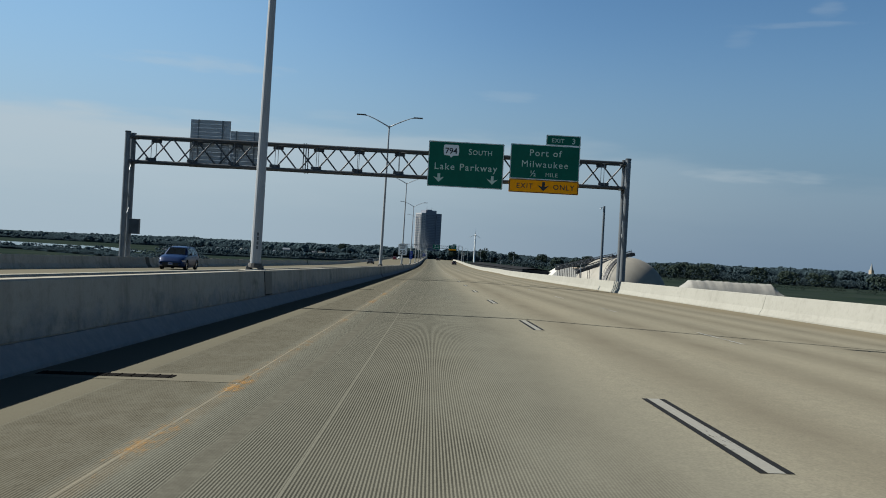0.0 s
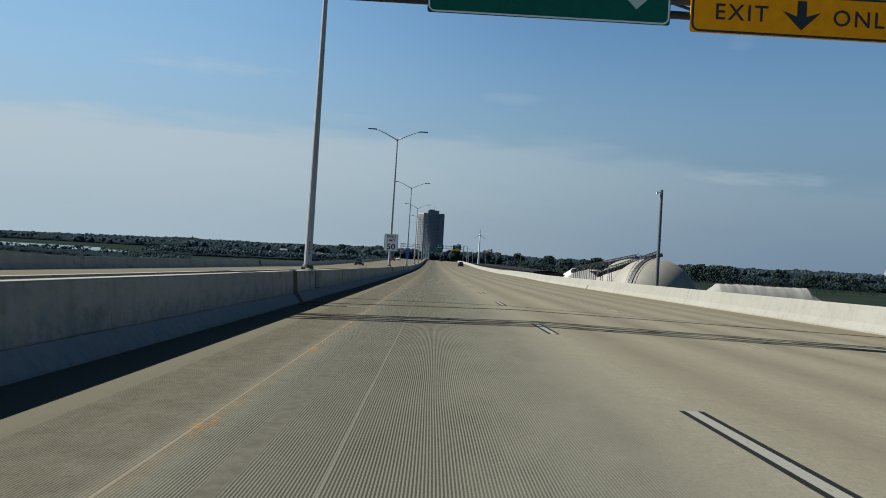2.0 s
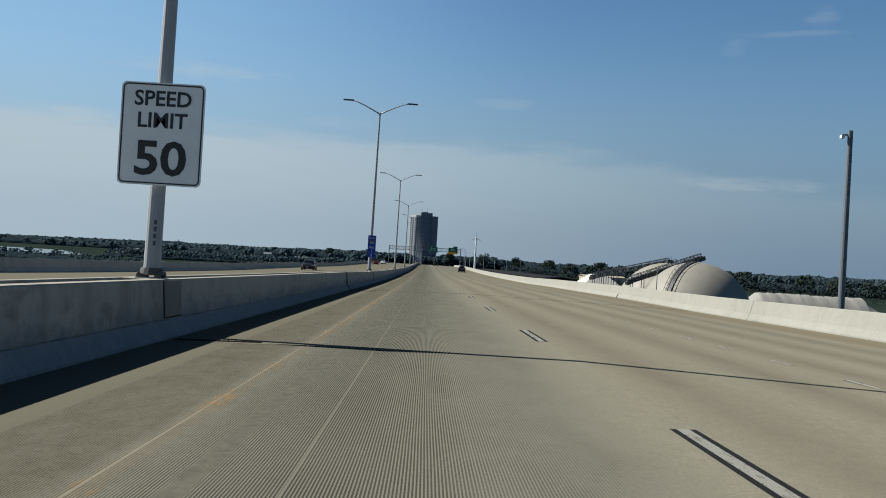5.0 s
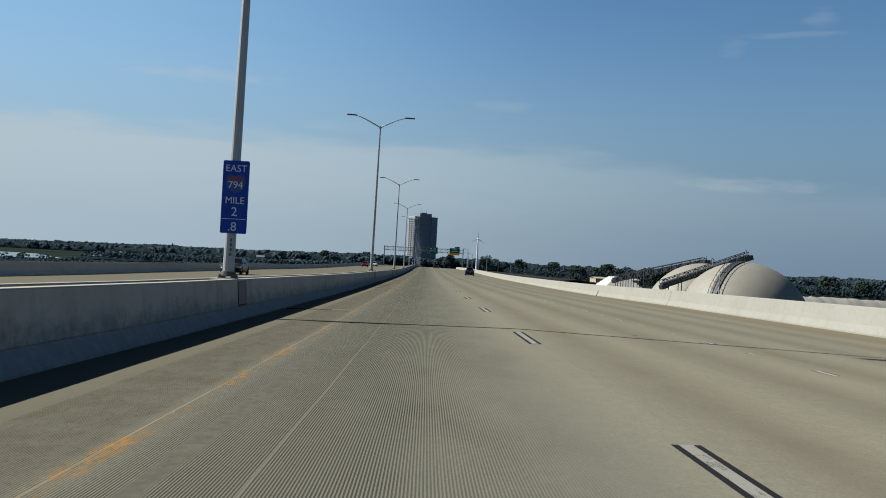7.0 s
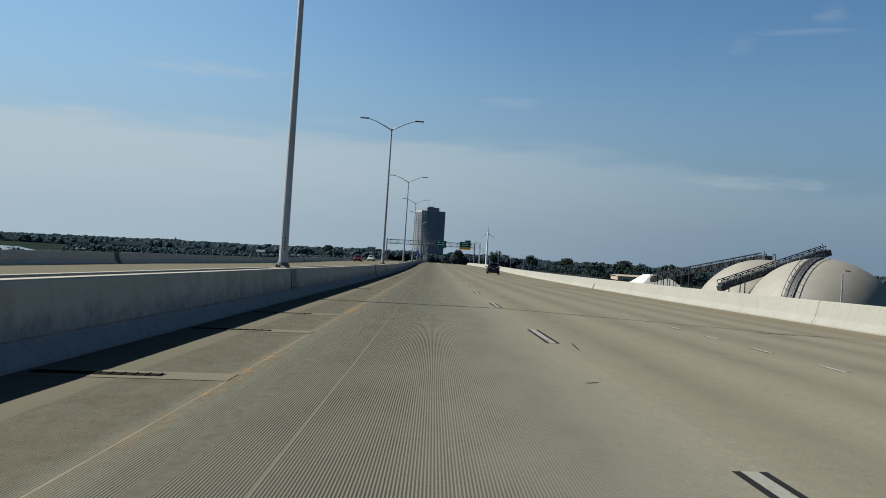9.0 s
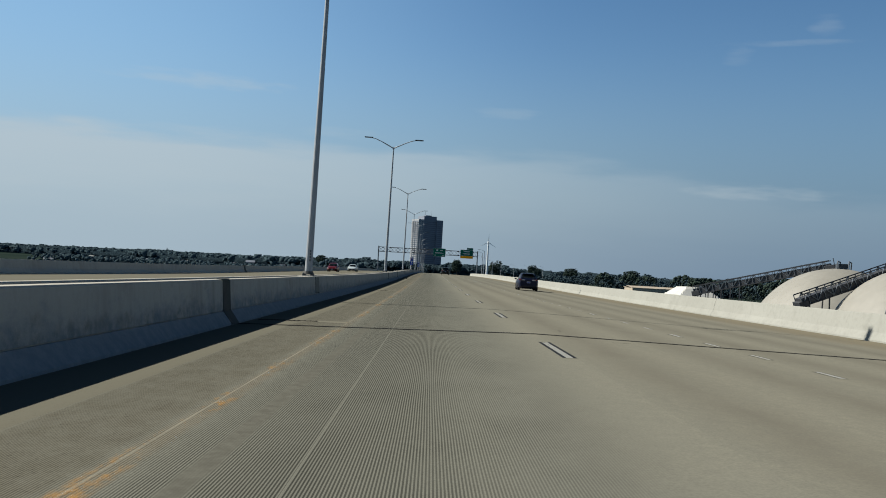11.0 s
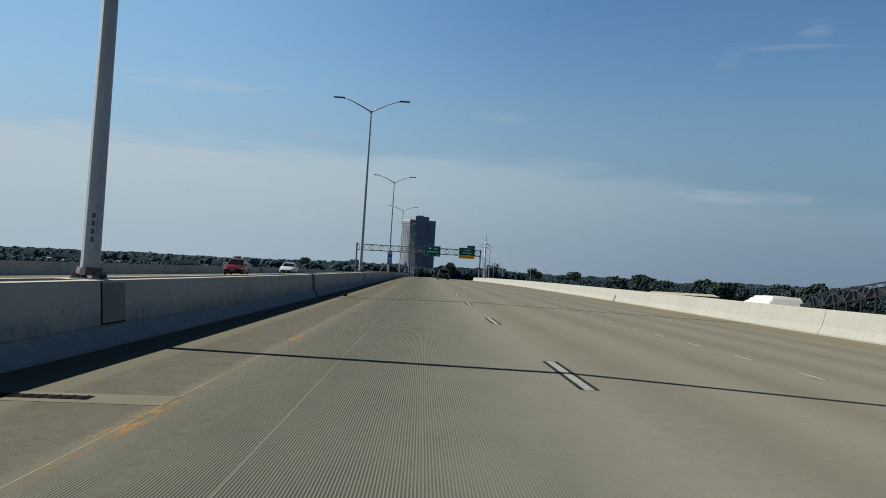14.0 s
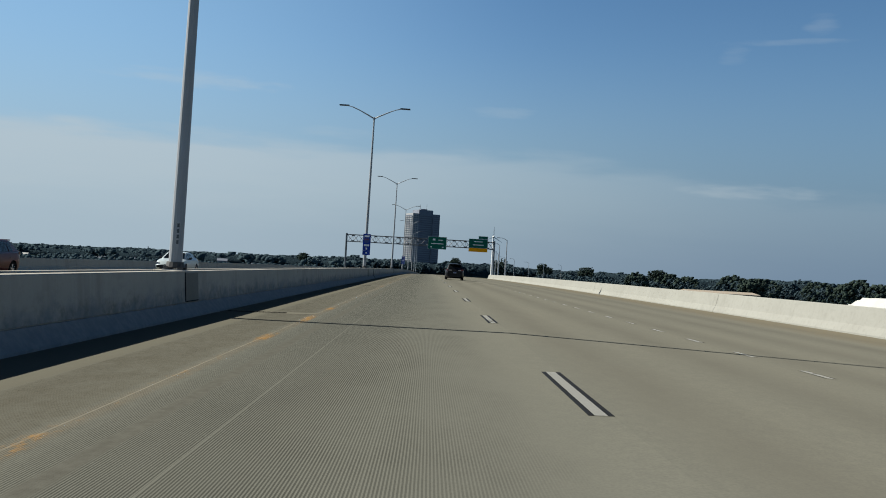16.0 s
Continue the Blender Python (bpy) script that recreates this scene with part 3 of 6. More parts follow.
flared(1, 2 * MEDIAN_X - 12.73, parapet_cuts + [640.0, 700.0, 800.0, 900.0], "parapet_left", M_MEDIAN, "grey concrete parapet of the opposite roadway", FAR, deck)

M_PLATESTEEL = matt(worn("dark_cover_plate", (0.105, 0.102, 0.092), (0.078, 0.076, 0.070), 3.0, 0.8))
# dark steel cover plates over the barrier's movement joints, and small access covers near the lamps
JOINTS = (-18.0, 79.4, 174.4, 294.7, 390.4, 486.0, 582.0)
for y in JOINTS[:-1]:
    b = bmesh.new()
    o = 0.012
    sweep(b, [(-4.085 + o, -0.075), (-4.085 + o, -0.045), (-4.255 + o, 0.19), (-4.307 + o, TOP - 0.02), (-4.327, TOP + o), (-4.43, TOP + o), (-4.43, TOP - 0.03), (-4.34, TOP - 0.03), (-4.285, 0.185), (-4.12, -0.05), (-4.12, -0.075)], [y - 0.62, y + 0.02], level)
    tagged(part("joint_cover", b, M_PLATESTEEL), "dark steel cover plate over a barrier joint", "cover plate", group="joint covers", kind="structure")

# the same over the joints of the far parapet, seen as dark upright plates
for y in JOINTS[1:-1]:
    b = bmesh.new()
    o = 0.02
    sweep(b, [(-22.15 + o, 0.02), (-22.15 + o, 0.08), (-22.32 + o, 0.30), (-22.41 + o, H), (-22.43, H + o), (-22.56, H + o), (-22.56, H - 0.03), (-22.44, H - 0.03), (-22.35, 0.29), (-22.19, 0.07), (-22.19, 0.02)], [y - 2.75, y - 1.8], deck)
    tagged(part("joint_cover", b, M_PLATESTEEL), "dark steel cover plate over a parapet joint", "cover plate", group="parapet joint covers", kind="structure")

# ---- road markings ----


def strip(name, x, w, y0, y1, lift, material, parent, label=""):
    b = bmesh.new()
    ys = steps(y0, y1, 6.0)
    rows = [[b.verts.new((xx, y, deck(xx, y) + lift)) for xx in (x - w / 2, x + w / 2)] for y in ys]
    for p, q in zip(rows, rows[1:]):
        b.faces.new((p[0], p[1], q[1], q[0]))
    return part(name, b, material, parent, label)


M_FAINT = worn_paint("faded_white_paint", (0.34, 0.34, 0.31), 0.80, 0.14, 8.0, 0.8)
M_THINBLACK = worn_paint("thin_black_road_paint", (0.012, 0.012, 0.012), 0.95, 0.2, 8.0, 0.8)
edge_line = tagged(new("edge_line"), "worn yellow edge line, mostly rubbed off", "road marking", kind="structure")
strip("painted_line", -1.985, 0.25, Y0, 980, 0.004, M_YELLOW, edge_line)
lane_1 = tagged(new("lane_line_1"), "broken white lane line with black contrast edges", "road marking", kind="structure")
for k in range(-4, 60):
    y1 = 12.192 * (k + 1) - 0.24
    strip("dash", 1.80, 0.105, y1 - 3.1, y1, 0.004, M_WHITE, lane_1)
    strip("dark_edge", 1.80 - 0.080, 0.052, y1 - 3.1, y1, 0.004, M_BLACK, lane_1)
    strip("dark_edge", 1.80 + 0.080, 0.052, y1 - 3.1, y1, 0.004, M_BLACK, lane_1)
lane_2 = tagged(new("lane_line_2"), "dotted white lane line with thin black edges", "road marking", kind="structure")
for k in range(-6, 200):
    y1 = 1.03 + 2.95 * k
    if y1 < 82:
        continue
    strip("dash", 5.73, 0.10, y1 - 0.95, y1, 0.004, M_FAINT, lane_2)
    for s in (-1, 1):
        if k < 160:
            strip("dark_edge", 5.73 + s * 0.066, 0.03, y1 - 0.95, y1, 0.004, M_THINBLACK, lane_2)

for k in range(-4, 7):
    y1 = 12.192 * (k + 1)
    strip("dash", 5.73, 0.085, y1 - 3.1, y1, 0.004, M_FAINT, lane_2)
    for s in (-1, 1):
        strip("dark_edge", 5.73 + s * 0.058, 0.024, y1 - 3.1, y1, 0.004, M_THINBLACK, lane_2)

# ---- expansion joints and drains ----
M_SEAL = matt(worn("dusty_joint_seal", (0.022, 0.023, 0.026), (0.014, 0.015, 0.017), 3.0, 0.9))
M_EDGE = matt(worn("dark_joint_steel", (0.018, 0.019, 0.022), (0.010, 0.011, 0.013), 3.0, 0.8))
for y in JOINTS:
    t = thing("expansion_joint", "dark rubber expansion joint between steel edges across the deck", "expansion joint", kind="structure", group="expansion joints")
    for dy, w, mm, nm, lift in ((0.0, 0.11, M_SEAL, "seal", 0.005), (-0.08, 0.05, M_EDGE, "steel_edge", 0.007), (0.075, 0.04, M_EDGE, "steel_edge", 0.007)):
        b = bmesh.new()
        vv = [[b.verts.new((x, y + dy + s * w / 2, deck(x, y + dy) + lift)) for x in (-4.09, 1.9, 7.0, 13.27)] for s in (-1, 1)]
        for i in range(3):
            b.faces.new((vv[0][i], vv[0][i + 1], vv[1][i + 1], vv[1][i]))
        part(nm, b, mm, t)
M_PATCH = matt(worn("pale_patch_concrete", (0.148, 0.141, 0.113), (0.130, 0.124, 0.100), 2.0, 0.95))
for y in (12.4, 44.0, 77.7, 108.6, 140.6, 172.45, 202.9, 235.1, 241.2, 246.25, 266.0, 296.4, 330.1, 360.65, 392.5, 424.6, 455.6):
    t = thing("drain", "black slotted deck drain in a pale concrete patch", "drain", (0, 0, 0), kind="structure", group="deck drains")
    b = bmesh.new()
    vv = [b.verts.new((x, yy, deck(x, yy) + 0.003)) for x, yy in ((-4.09, y - 0.28), (-2.02, y - 0.28), (-2.02, y + 0.28), (-4.09, y + 0.28))]
    b.faces.new(vv)
    part("patch", b, M_PATCH, t)
    b = bmesh.new()
    box(b, (0, 0, 0), (1.28, 0.20, 0.012), Matrix.Translation((-3.33, y, deck(-3.33, y) + 0.002)) @ pose(0, 0, 0, 0, -1.15, 0))
    part("slot", b, M_JOINT, t)
    for i in range(11):
        b = bmesh.new()
        x = -3.93 + 0.12 * i
        box(b, (x, y, deck(x, y) + 0.008), (0.014, 0.19, 0.010))
        part("bar", b, M_JOINT, t)

b = bmesh.new()
bmesh.ops.create_icosphere(b, subdivisions=2, radius=0.09, matrix=Matrix.Translation((-3.24, 393.0, deck(-3.24, 393.0) + 0.05)) @ Matrix.Diagonal((1.1, 1.3, 0.75, 1)))
for v in b.verts:
    v.co += Vector((1, 0.6, 0.8)) * 0.05 * noise.noise(v.co * 9.0)
tagged(part("rubber_scrap", b, M_JOINT), "crumpled black scrap of tyre rubber on the shoulder", "debris")

# small scars scored into the deck: start, end, width
scars = tagged(new("deck_scar"), "short dark scores and gouges in the deck", "road wear", kind="structure")
rs = random.Random(4)
SCARS = [(1.45, 216.4, 1.78, 216.9, 0.05), (1.48, 235.5, 1.66, 235.6, 0.05), (2.02, 239.2, 2.14, 241.0, 0.025), (6.9, 247.6, 8.4, 247.2, 0.03), (6.6, 250.1, 7.4, 249.9, 0.02)]
for k in range(46):
    x, y = rs.uniform(2.2, 11.5), rs.uniform(5, 470)
    a = rs.uniform(-0.35, 0.35) if rs.random() < 0.6 else rs.uniform(1.2, 1.8)
    n = rs.uniform(0.15, 0.9)
    SCARS.append((x, y, x + n * math.sin(a), y + n * math.cos(a), rs.uniform(0.012, 0.03)))
for x0, y0, x1, y1, w in SCARS:
    b = bmesh.new()
    p, q = Vector((x0, y0, 0)), Vector((x1, y1, 0))
    side = (q - p).cross(Vector((0, 0, 1))).normalized() * w / 2
    ring = [p, p.lerp(q, 0.3) + side, p.lerp(q, 0.7) + side * 0.8, q, p.lerp(q, 0.7) - side, p.lerp(q, 0.3) - side * 0.7]
    b.faces.new([b.verts.new((v.x, v.y, deck(v.x, v.y) + 0.0035)) for v in reversed(ring)])
    bmesh.ops.recalc_face_normals(b, faces=b.faces[:])
    part("score", b, M_EDGE, scars)
# ---- lamp posts ----


M_BASE = worn("dark_cast_base", (0.06, 0.06, 0.058), (0.04, 0.04, 0.04), 6.0, 0.7)
M_PANEL = matt(worn("patched_concrete", (0.230, 0.220, 0.195), (0.190, 0.182, 0.160), 2.0, 0.9))


def lamp_post():
    """A twin-arm street lamp on the median, its foot at the origin."""
    t = thing("street_lamp", "tall galvanised twin-arm street lamp on the median barrier", "street lamp", group="median street lamps")
    top = 12.7 - H
    b = bmesh.new()
    box(b, (0, 0, 0.012), (0.40, 0.40, 0.02))
    part("base_plate", b, M_GALV, t)
    for dx in (-0.16, 0.16):
        for dy in (-0.16, 0.16):
            b = bmesh.new()
            tube(b, (dx, dy, 0.0), (dx, dy, 0.11), 0.022, seg=6)
            part("bolt", b, M_WEATHER, t)
    b = bmesh.new()
    tube(b, (0, 0, 0.06), (0, 0, 0.17), 0.195, 0.165, seg=14)
    part("base_cover", b, M_BASE, t, "dark cast base with feet")
    for dx in (-0.14, 0.14):
        for dy in (-0.14, 0.14):
            b = bmesh.new()
            box(b, (dx, dy, 0.035), (0.10, 0.10, 0.09), bevel=0.02)
            part("foot", b, M_BASE, t)
    b = bmesh.new()
    tube(b, (0, 0, 0.06), (0, 0, top), 0.132, 0.062, seg=14)
    part("pole", b, M_GALV, t, smooth=False)
    b = bmesh.new()
    tube(b, (0, 0, top - 0.12), (0, 0, top + 0.08), 0.085, seg=12)
    part("collar", b, M_GALV, t)
    for s in (-1, 1):
        b = bmesh.new()
        pts = [(0, 0, top - 0.02), (s * 0.5, 0, top + 0.24), (s * 1.2, 0, top + 0.58), (s * 1.75, 0, top + 0.80), (s * 2.1, 0, top + 0.87)]
        pipe(b, pts, [0.055, 0.05, 0.042, 0.036, 0.033])
        arm = part("arm", b, M_GALV, t, smooth=True)
        b = bmesh.new()
        box(b, (s * 2.42, 0, top + 0.90), (0.80, 0.30, 0.09), bevel=0.03)
        part("lamp_head", b, M_WEATHER, arm)
    # painted tag on the pole, a few dark strokes on a pale strip
    b = bmesh.new()
    box(b, (0.045, -0.125, 0.71), (0.075, 0.012, 0.50))
    tag = part("tag", b, M_ALU, t, "pale tag strip with dark strokes")
    for z in (0.89, 0.78, 0.67, 0.56):
        b = bmesh.new()
        box(b, (0.045, -0.133, z), (0.045, 0.006, 0.075))
        part("stroke", b, M_WEATHER, tag)
    return t


LAMP_X = -4.62
POLES = [26.65, 84.0, 141.4, 197.8, 254.1, 309.3, 365.95, 422.45, 478.6, 536.2, 592.8, 649.4, 706.0, 763.0, 820.0]
first = None
for y in [-30.0] + POLES:
    at = (LAMP_X, y, level(LAMP_X, y) + 0.79)
    if first is None:
        first = lamp_post()
        first.location, first.rotation_euler = at, (0, radians(0.6), 0)
    else:
        copy_thing(first, Matrix.Translation(at) @ pose(0, 0, 0, 0, 0.6, 0))
# a plinth that carries every lamp between the barriers, with a pilaster on the near face
for y in [-30.0] + POLES:
    b = bmesh.new()
    box(b, (-4.735, y, level(-4.735, y) + 0.54), (0.44, 0.7, 0.51), bevel=0.02)
    tagged(part("lamp_plinth", b, M_MEDIAN), "concrete plinth under a street lamp between the barriers", "plinth", group="lamp plinths", kind="structure")


for y in POLES:
    b = bmesh.new()
    sweep(b, [(-4.263 + 0.014, 0.22), (-4.307 + 0.014, TOP - 0.035), (-4.34, TOP - 0.035), (-4.29, 0.22)], [y - 0.42, y + 0.55], level)
    cover = tagged(part("access_cover", b, M_PANEL), "dark concrete access cover in the median barrier face", "access cover", group="access covers", kind="structure")
    # dark strip on the face in place of the shade below the cover
    b = bmesh.new()
    sweep(b, [(-4.262 + 0.010, 0.199), (-4.262 + 0.010, 0.217), (-4.30, 0.217), (-4.30, 0.199)], [y - 0.44, y + 0.56], level)
    part("slot", b, M_EDGE, cover)
    b = bmesh.new()
    sweep(b, [(-4.263 + 0.011, 0.217), (-4.307 + 0.011, TOP - 0.02), (-4.33, TOP - 0.02), (-4.29, 0.217)], [y - 0.455, y - 0.425], level)
    part("joint", b, M_EDGE, cover)


def plate_sign(name, label, w, h, at, face, trim=None):
    """A flat road sign panel facing -y: panel with rounded corners and a border line."""
    t = thing(name, label, "road sign", at)
    b = bmesh.new()
    rounded_plate(b, w, h, 0.012, min(w, h) * 0.06)
    part("panel", b, face, t)
    if trim is None:
        return t
    b = bmesh.new()
    ln = 0.022 if w < 1.5 else 0.05
    border(b, w - 2 * ln, h - 2 * ln, 0.004, ln, min(w, h) * 0.06, (0, -0.009, 0))
    part("border", b, trim, t)
    return t


def shield(parent, at, s, three):
    """A plain route shield in the sign's colours."""
    out = [(-0.5, 0.42), (-0.28, 0.5), (0, 0.44), (0.28, 0.5), (0.5, 0.42), (0.52, 0.0), (0.36, -0.34), (0, -0.52), (-0.36, -0.34), (-0.52, 0.0)]
    if not three:
        out = [(-0.5, 0.40), (-0.42, 0.44), (0.42, 0.44), (0.50, 0.40), (0.54, 0.0), (0.50, -0.26), (0.14, -0.30), (0.0, -0.42), (-0.10, -0.30), (-0.46, -0.27), (-0.52, 0.05)]
    b = bmesh.new()
    polygon_plate(b, [(x * s, z * s) for x, z in out], 0.006, at)
    sh = part("route_shield", b, M_SHIELDBLUE if three else M_SIGNWHITE, parent, "blue route shield" if three else "white route shield")
    if three:
        b = bmesh.new()
        polygon_plate(b, [(x * s * 0.9, z * s * 0.9) for x, z in ((-0.49, 0.2), (-0.47, 0.4), (-0.28, 0.46), (0, 0.41), (0.28, 0.46), (0.47, 0.4), (0.49, 0.2))], 0.006, (at[0], at[1] - 0.004, at[2]))
        part("red_band", b, M_FADEDRED, sh)
    return sh


def clamp(parent, z, w):
    b = bmesh.new()
    box(b, (0, 0.06, z), (w, 0.05, 0.05))
    part("clamp", b, M_GALV, parent)


def sign_spot(y, z):
    return (LAMP_X + 0.08, y - 0.20, level(LAMP_X, y) + z)


spd = plate_sign("speed_limit_sign", "white speed limit sign with black lettering on a lamp post", 1.30, 1.60, sign_spot(141.4, 3.05), M_SIGNWHITE, M_SIGNBLACK)
text("lettering", "SPEED", 0.33, (0, -0.010, 0.44), M_SIGNBLACK, spd, 0.006)
text("lettering", "LIMIT", 0.33, (0, -0.010, 0.10), M_SIGNBLACK, spd, 0.006)
text("lettering", "50", 0.74, (0, -0.010, -0.63), M_SIGNBLACK, spd, 0.016, sx=1.12)
clamp(spd, 0.45, 0.5), clamp(spd, -0.45, 0.5)


M_PALEINK = mat("pale_sign_ink", 0.6, 0.0, (0.46, 0.50, 0.54))
M_SHIELDBLUE = mat("shield_blue", 0.5, 0.0, (0.012, 0.045, 0.20))
M_FADEDRED = mat("faded_red_ink", 0.6, 0.0, (0.13, 0.03, 0.07))


def mile_sign(y, readable):
    s = plate_sign("mile_marker_sign", "tall blue mile marker sign with white lettering on a lamp post", 0.60, 1.66, (LAMP_X + 0.10, y - 0.20, level(LAMP_X, y) + 2.66), M_SIGNBLUE)
    shield(s, (0, -0.010, 0.30), 0.42, True)
    if readable:
        text("lettering", "EAST", 0.22, (0, -0.010, 0.58), M_PALEINK, s)
        text("lettering", "794", 0.23, (0, -0.019, 0.20), M_PALEINK, s)
        text("lettering", "MILE", 0.22, (0, -0.010, -0.15), M_PALEINK, s)
        text("lettering", "2", 0.29, (0, -0.010, -0.43), M_PALEINK, s)
        text("lettering", ".8", 0.29, (-0.03, -0.010, -0.77), M_PALEINK, s)
    else:
        for z, w in ((0.65, 0.4), (-0.06, 0.4), (-0.34, 0.12), (-0.66, 0.12)):
            b = bmesh.new()
            box(b, (0, -0.010, z), (w, 0.006, 0.14))
            part("line", b, M_SIGNWHITE, s)
    b = bmesh.new()
    box(b, (0, -0.010, -0.50), (0.55, 0.006, 0.012))
    part("divider", b, M_PALEINK, s)
    clamp(s, 0.5, 0.3), clamp(s, -0.5, 0.3)


mile_sign(197.8, True)
mile_sign(478.6, False)
mile_sign(592.8, False)

# ---- sign gantries ----


def arrow_down(parent, at, s, material):
    b = bmesh.new()
    for pts in (((-0.12, 0.5), (0.12, 0.5), (0.12, -0.1), (-0.12, -0.1)), ((-0.5, 0.16), (-0.12, 0.0), (-0.12, -0.1), (0.0, -0.1), (0.0, -0.44)), ((0.5, 0.16), (0.0, -0.44), (0.0, -0.1), (0.12, -0.1), (0.12, 0.0))):
        polygon_plate(b, [(x * s, z * s * 0.8) for x, z in pts], 0.006, at)
    bmesh.ops.remove_doubles(b, verts=b.verts, dist=1e-5)
    part("arrow", b, material, parent)


def big_sign(label, x0, x1, z0, z1, y, zr, face):
    w, h = x1 - x0, z1 - z0
    t = thing("guide_sign", label, "road sign", ((x0 + x1) / 2, y, zr + (z0 + z1) / 2))
    b = bmesh.new()
    rounded_plate(b, w, h, 0.03, 0.06)
    part("panel", b, face, t)
    b = bmesh.new()
    border(b, w - 0.03, h - 0.03, 0.006, 0.04, 0.16, (0, -0.019, 0))
    part("border", b, M_SIGNWHITE, t)
    n = max(2, int(w / 2))
    for i in range(n):
        b = bmesh.new()
        box(b, (-w / 2 + w * (i + 0.5) / n, 0.07, 0), (0.08, 0.10, h * 0.96))
        part("backing_post", b, M_RAIL, t)
    return t


def truss(y, xl, xr, z0, z1, depth):
    """A box truss gantry on two-legged posts across the whole viaduct."""
    zr = road_z(y)
    t = thing("sign_gantry", "dark steel box-truss sign gantry spanning both roadways", "sign gantry", (0, y, zr))
    for dy in (-depth / 2, depth / 2):
        for z in (z0, z1):
            b = bmesh.new()
            tube(b, (xl, dy, z), (xr, dy, z), 0.105, seg=10)
            part("chord", b, M_WEATHER, t)
    period = 3.15
    n = round((xr - xl) / period)
    step = (xr - xl) / n
    for i in range(n):
        x = xl + i * step
        for dy, ph in ((-depth / 2, 0), (depth / 2, 1)):
            lo, hi = (z0, z1) if ph == 0 else (z1, z0)
            b = bmesh.new()
            tube(b, (x, dy, hi), (x + step / 2, dy, lo), 0.058, seg=6)
            tube(b, (x + step / 2, dy, lo), (x + step, dy, hi), 0.058, seg=6)
            part("diagonal", b, M_WEATHER, t)
            b = bmesh.new()
            box(b, (x + step / 2, dy, lo + (0.12 if ph == 0 else -0.12)), (0.80, 0.03, 0.38))
            part("gusset", b, M_WEATHER, t)
            b = bmesh.new()
            tube(b, (x + step / 2, dy, z0), (x + step / 2, dy, z1), 0.024, seg=6)
            part("vertical", b, M_RAIL, t)
        for z in (z0, z1):
            b = bmesh.new()
            tube(b, (x, -depth / 2, z), (x + step / 2, depth / 2, z), 0.042, seg=6)
            tube(b, (x + step / 2, depth / 2, z), (x + step, -depth / 2, z), 0.042, seg=6)
            part("lacing", b, M_WEATHER, t)
    # bolted splice in the middle of the span
    xm = (xl + xr) / 2 - 5.6
    for dx in (-0.09, 0.09):
        for dy in (-depth / 2, depth / 2):
            b = bmesh.new()
            tube(b, (xm + dx, dy, z0 - 0.16), (xm + dx, dy, z1 + 0.16), 0.04, seg=8)
            part("splice_bar", b, M_WEATHER, t)
    for x, s in ((xl, -1), (xr, 1)):
        for dy in (-depth / 2, depth / 2):
            b = bmesh.new()
            tube(b, (x + s * 0.25, dy, -2.2), (x + s * 0.25, dy, z1 + 0.30), 0.21, seg=16)
            part("leg", b, M_RAIL, t)
            b = bmesh.new()
            tube(b, (x + s * 0.25, dy, z1 + 0.28), (x + s * 0.25, dy, z1 + 0.36), 0.23, seg=16)
            part("cap", b, M_WEATHER, t)
        for i, z in enumerate((1.2, 2.9, 4.6, 6.2)):
            b = bmesh.new()
            tube(b, (x + s * 0.25, (-1) ** i * depth / 2, z), (x + s * 0.25, -(-1) ** i * depth / 2, z + 1.6), 0.045, seg=6)
            part("brace", b, M_RAIL, t)
        b = bmesh.new()
        box(b, (x + s * 0.25, 0, -1.2), (1.7, depth + 1.2, 2.2), bevel=0.05)
        part("footing", b, M_PARAPET, t)
        for z in (z0, z1):
            b = bmesh.new()
            box(b, (x + s * 0.1, 0, z), (0.5, depth + 0.25, 0.24), bevel=0.02)
            part("bracket", b, M_WEATHER, t)
    return t


M_GREENTEXT = sheeting(worn("pale_green_white_ink", (0.52, 0.64, 0.56), (0.46, 0.57, 0.50), 2.0, 0.5, 0.0, bump=0.0))
GY = 75.8
DEPTH = 1.3
truss(GY, -23.5, 14.05, 7.80, 9.68, DEPTH)
gz, gf = road_z(GY) - 0.05, GY - DEPTH / 2 - 0.24
s = big_sign("green overhead sign to the lake parkway with white border", -0.94, 4.78, 7.18, 10.62, gf, gz, M_GREEN)
sh = shield(s, (-1.15, -0.02, 0.98), 1.12, False)
text("lettering", "794", 0.62, (-1.15, -0.027, 0.80), M_SIGNBLACK, s, 0.012)
text("lettering", "S", 0.62, (0.30, -0.02, 0.80), M_GREENTEXT, s, 0.004)
text("lettering", "OUTH", 0.50, (1.22, -0.02, 0.80), M_GREENTEXT, s, 0.004, spacing=1.12)
text("lettering", "Lake Parkway", 0.72, (0, -0.02, -0.42), M_GREENTEXT, s, 0.004, spacing=1.2)
arrow_down(s, (-2.0, -0.02, -1.08), 0.86, M_GREENTEXT)
arrow_down(s, (2.06, -0.02, -1.08), 0.86, M_GREENTEXT)
s = big_sign("green overhead exit sign for the port above a yellow exit-only panel", 5.27, 10.55, 8.10, 10.74, gf, gz, M_GREEN)
text("lettering", "Port of", 0.70, (0, -0.02, 0.46), M_GREENTEXT, s, 0.004, spacing=1.2)
text("lettering", "Milwaukee", 0.70, (0, -0.02, -0.40), M_GREENTEXT, s, 0.0, spacing=1.2)
text("lettering", "\u00bd", 0.62, (-0.85, -0.02, -1.08), M_GREENTEXT, s, 0.006)
text("lettering", "MILE", 0.42, (0.55, -0.02, -1.08), M_GREENTEXT, s, 0.0, spacing=1.15)
b = bmesh.new()
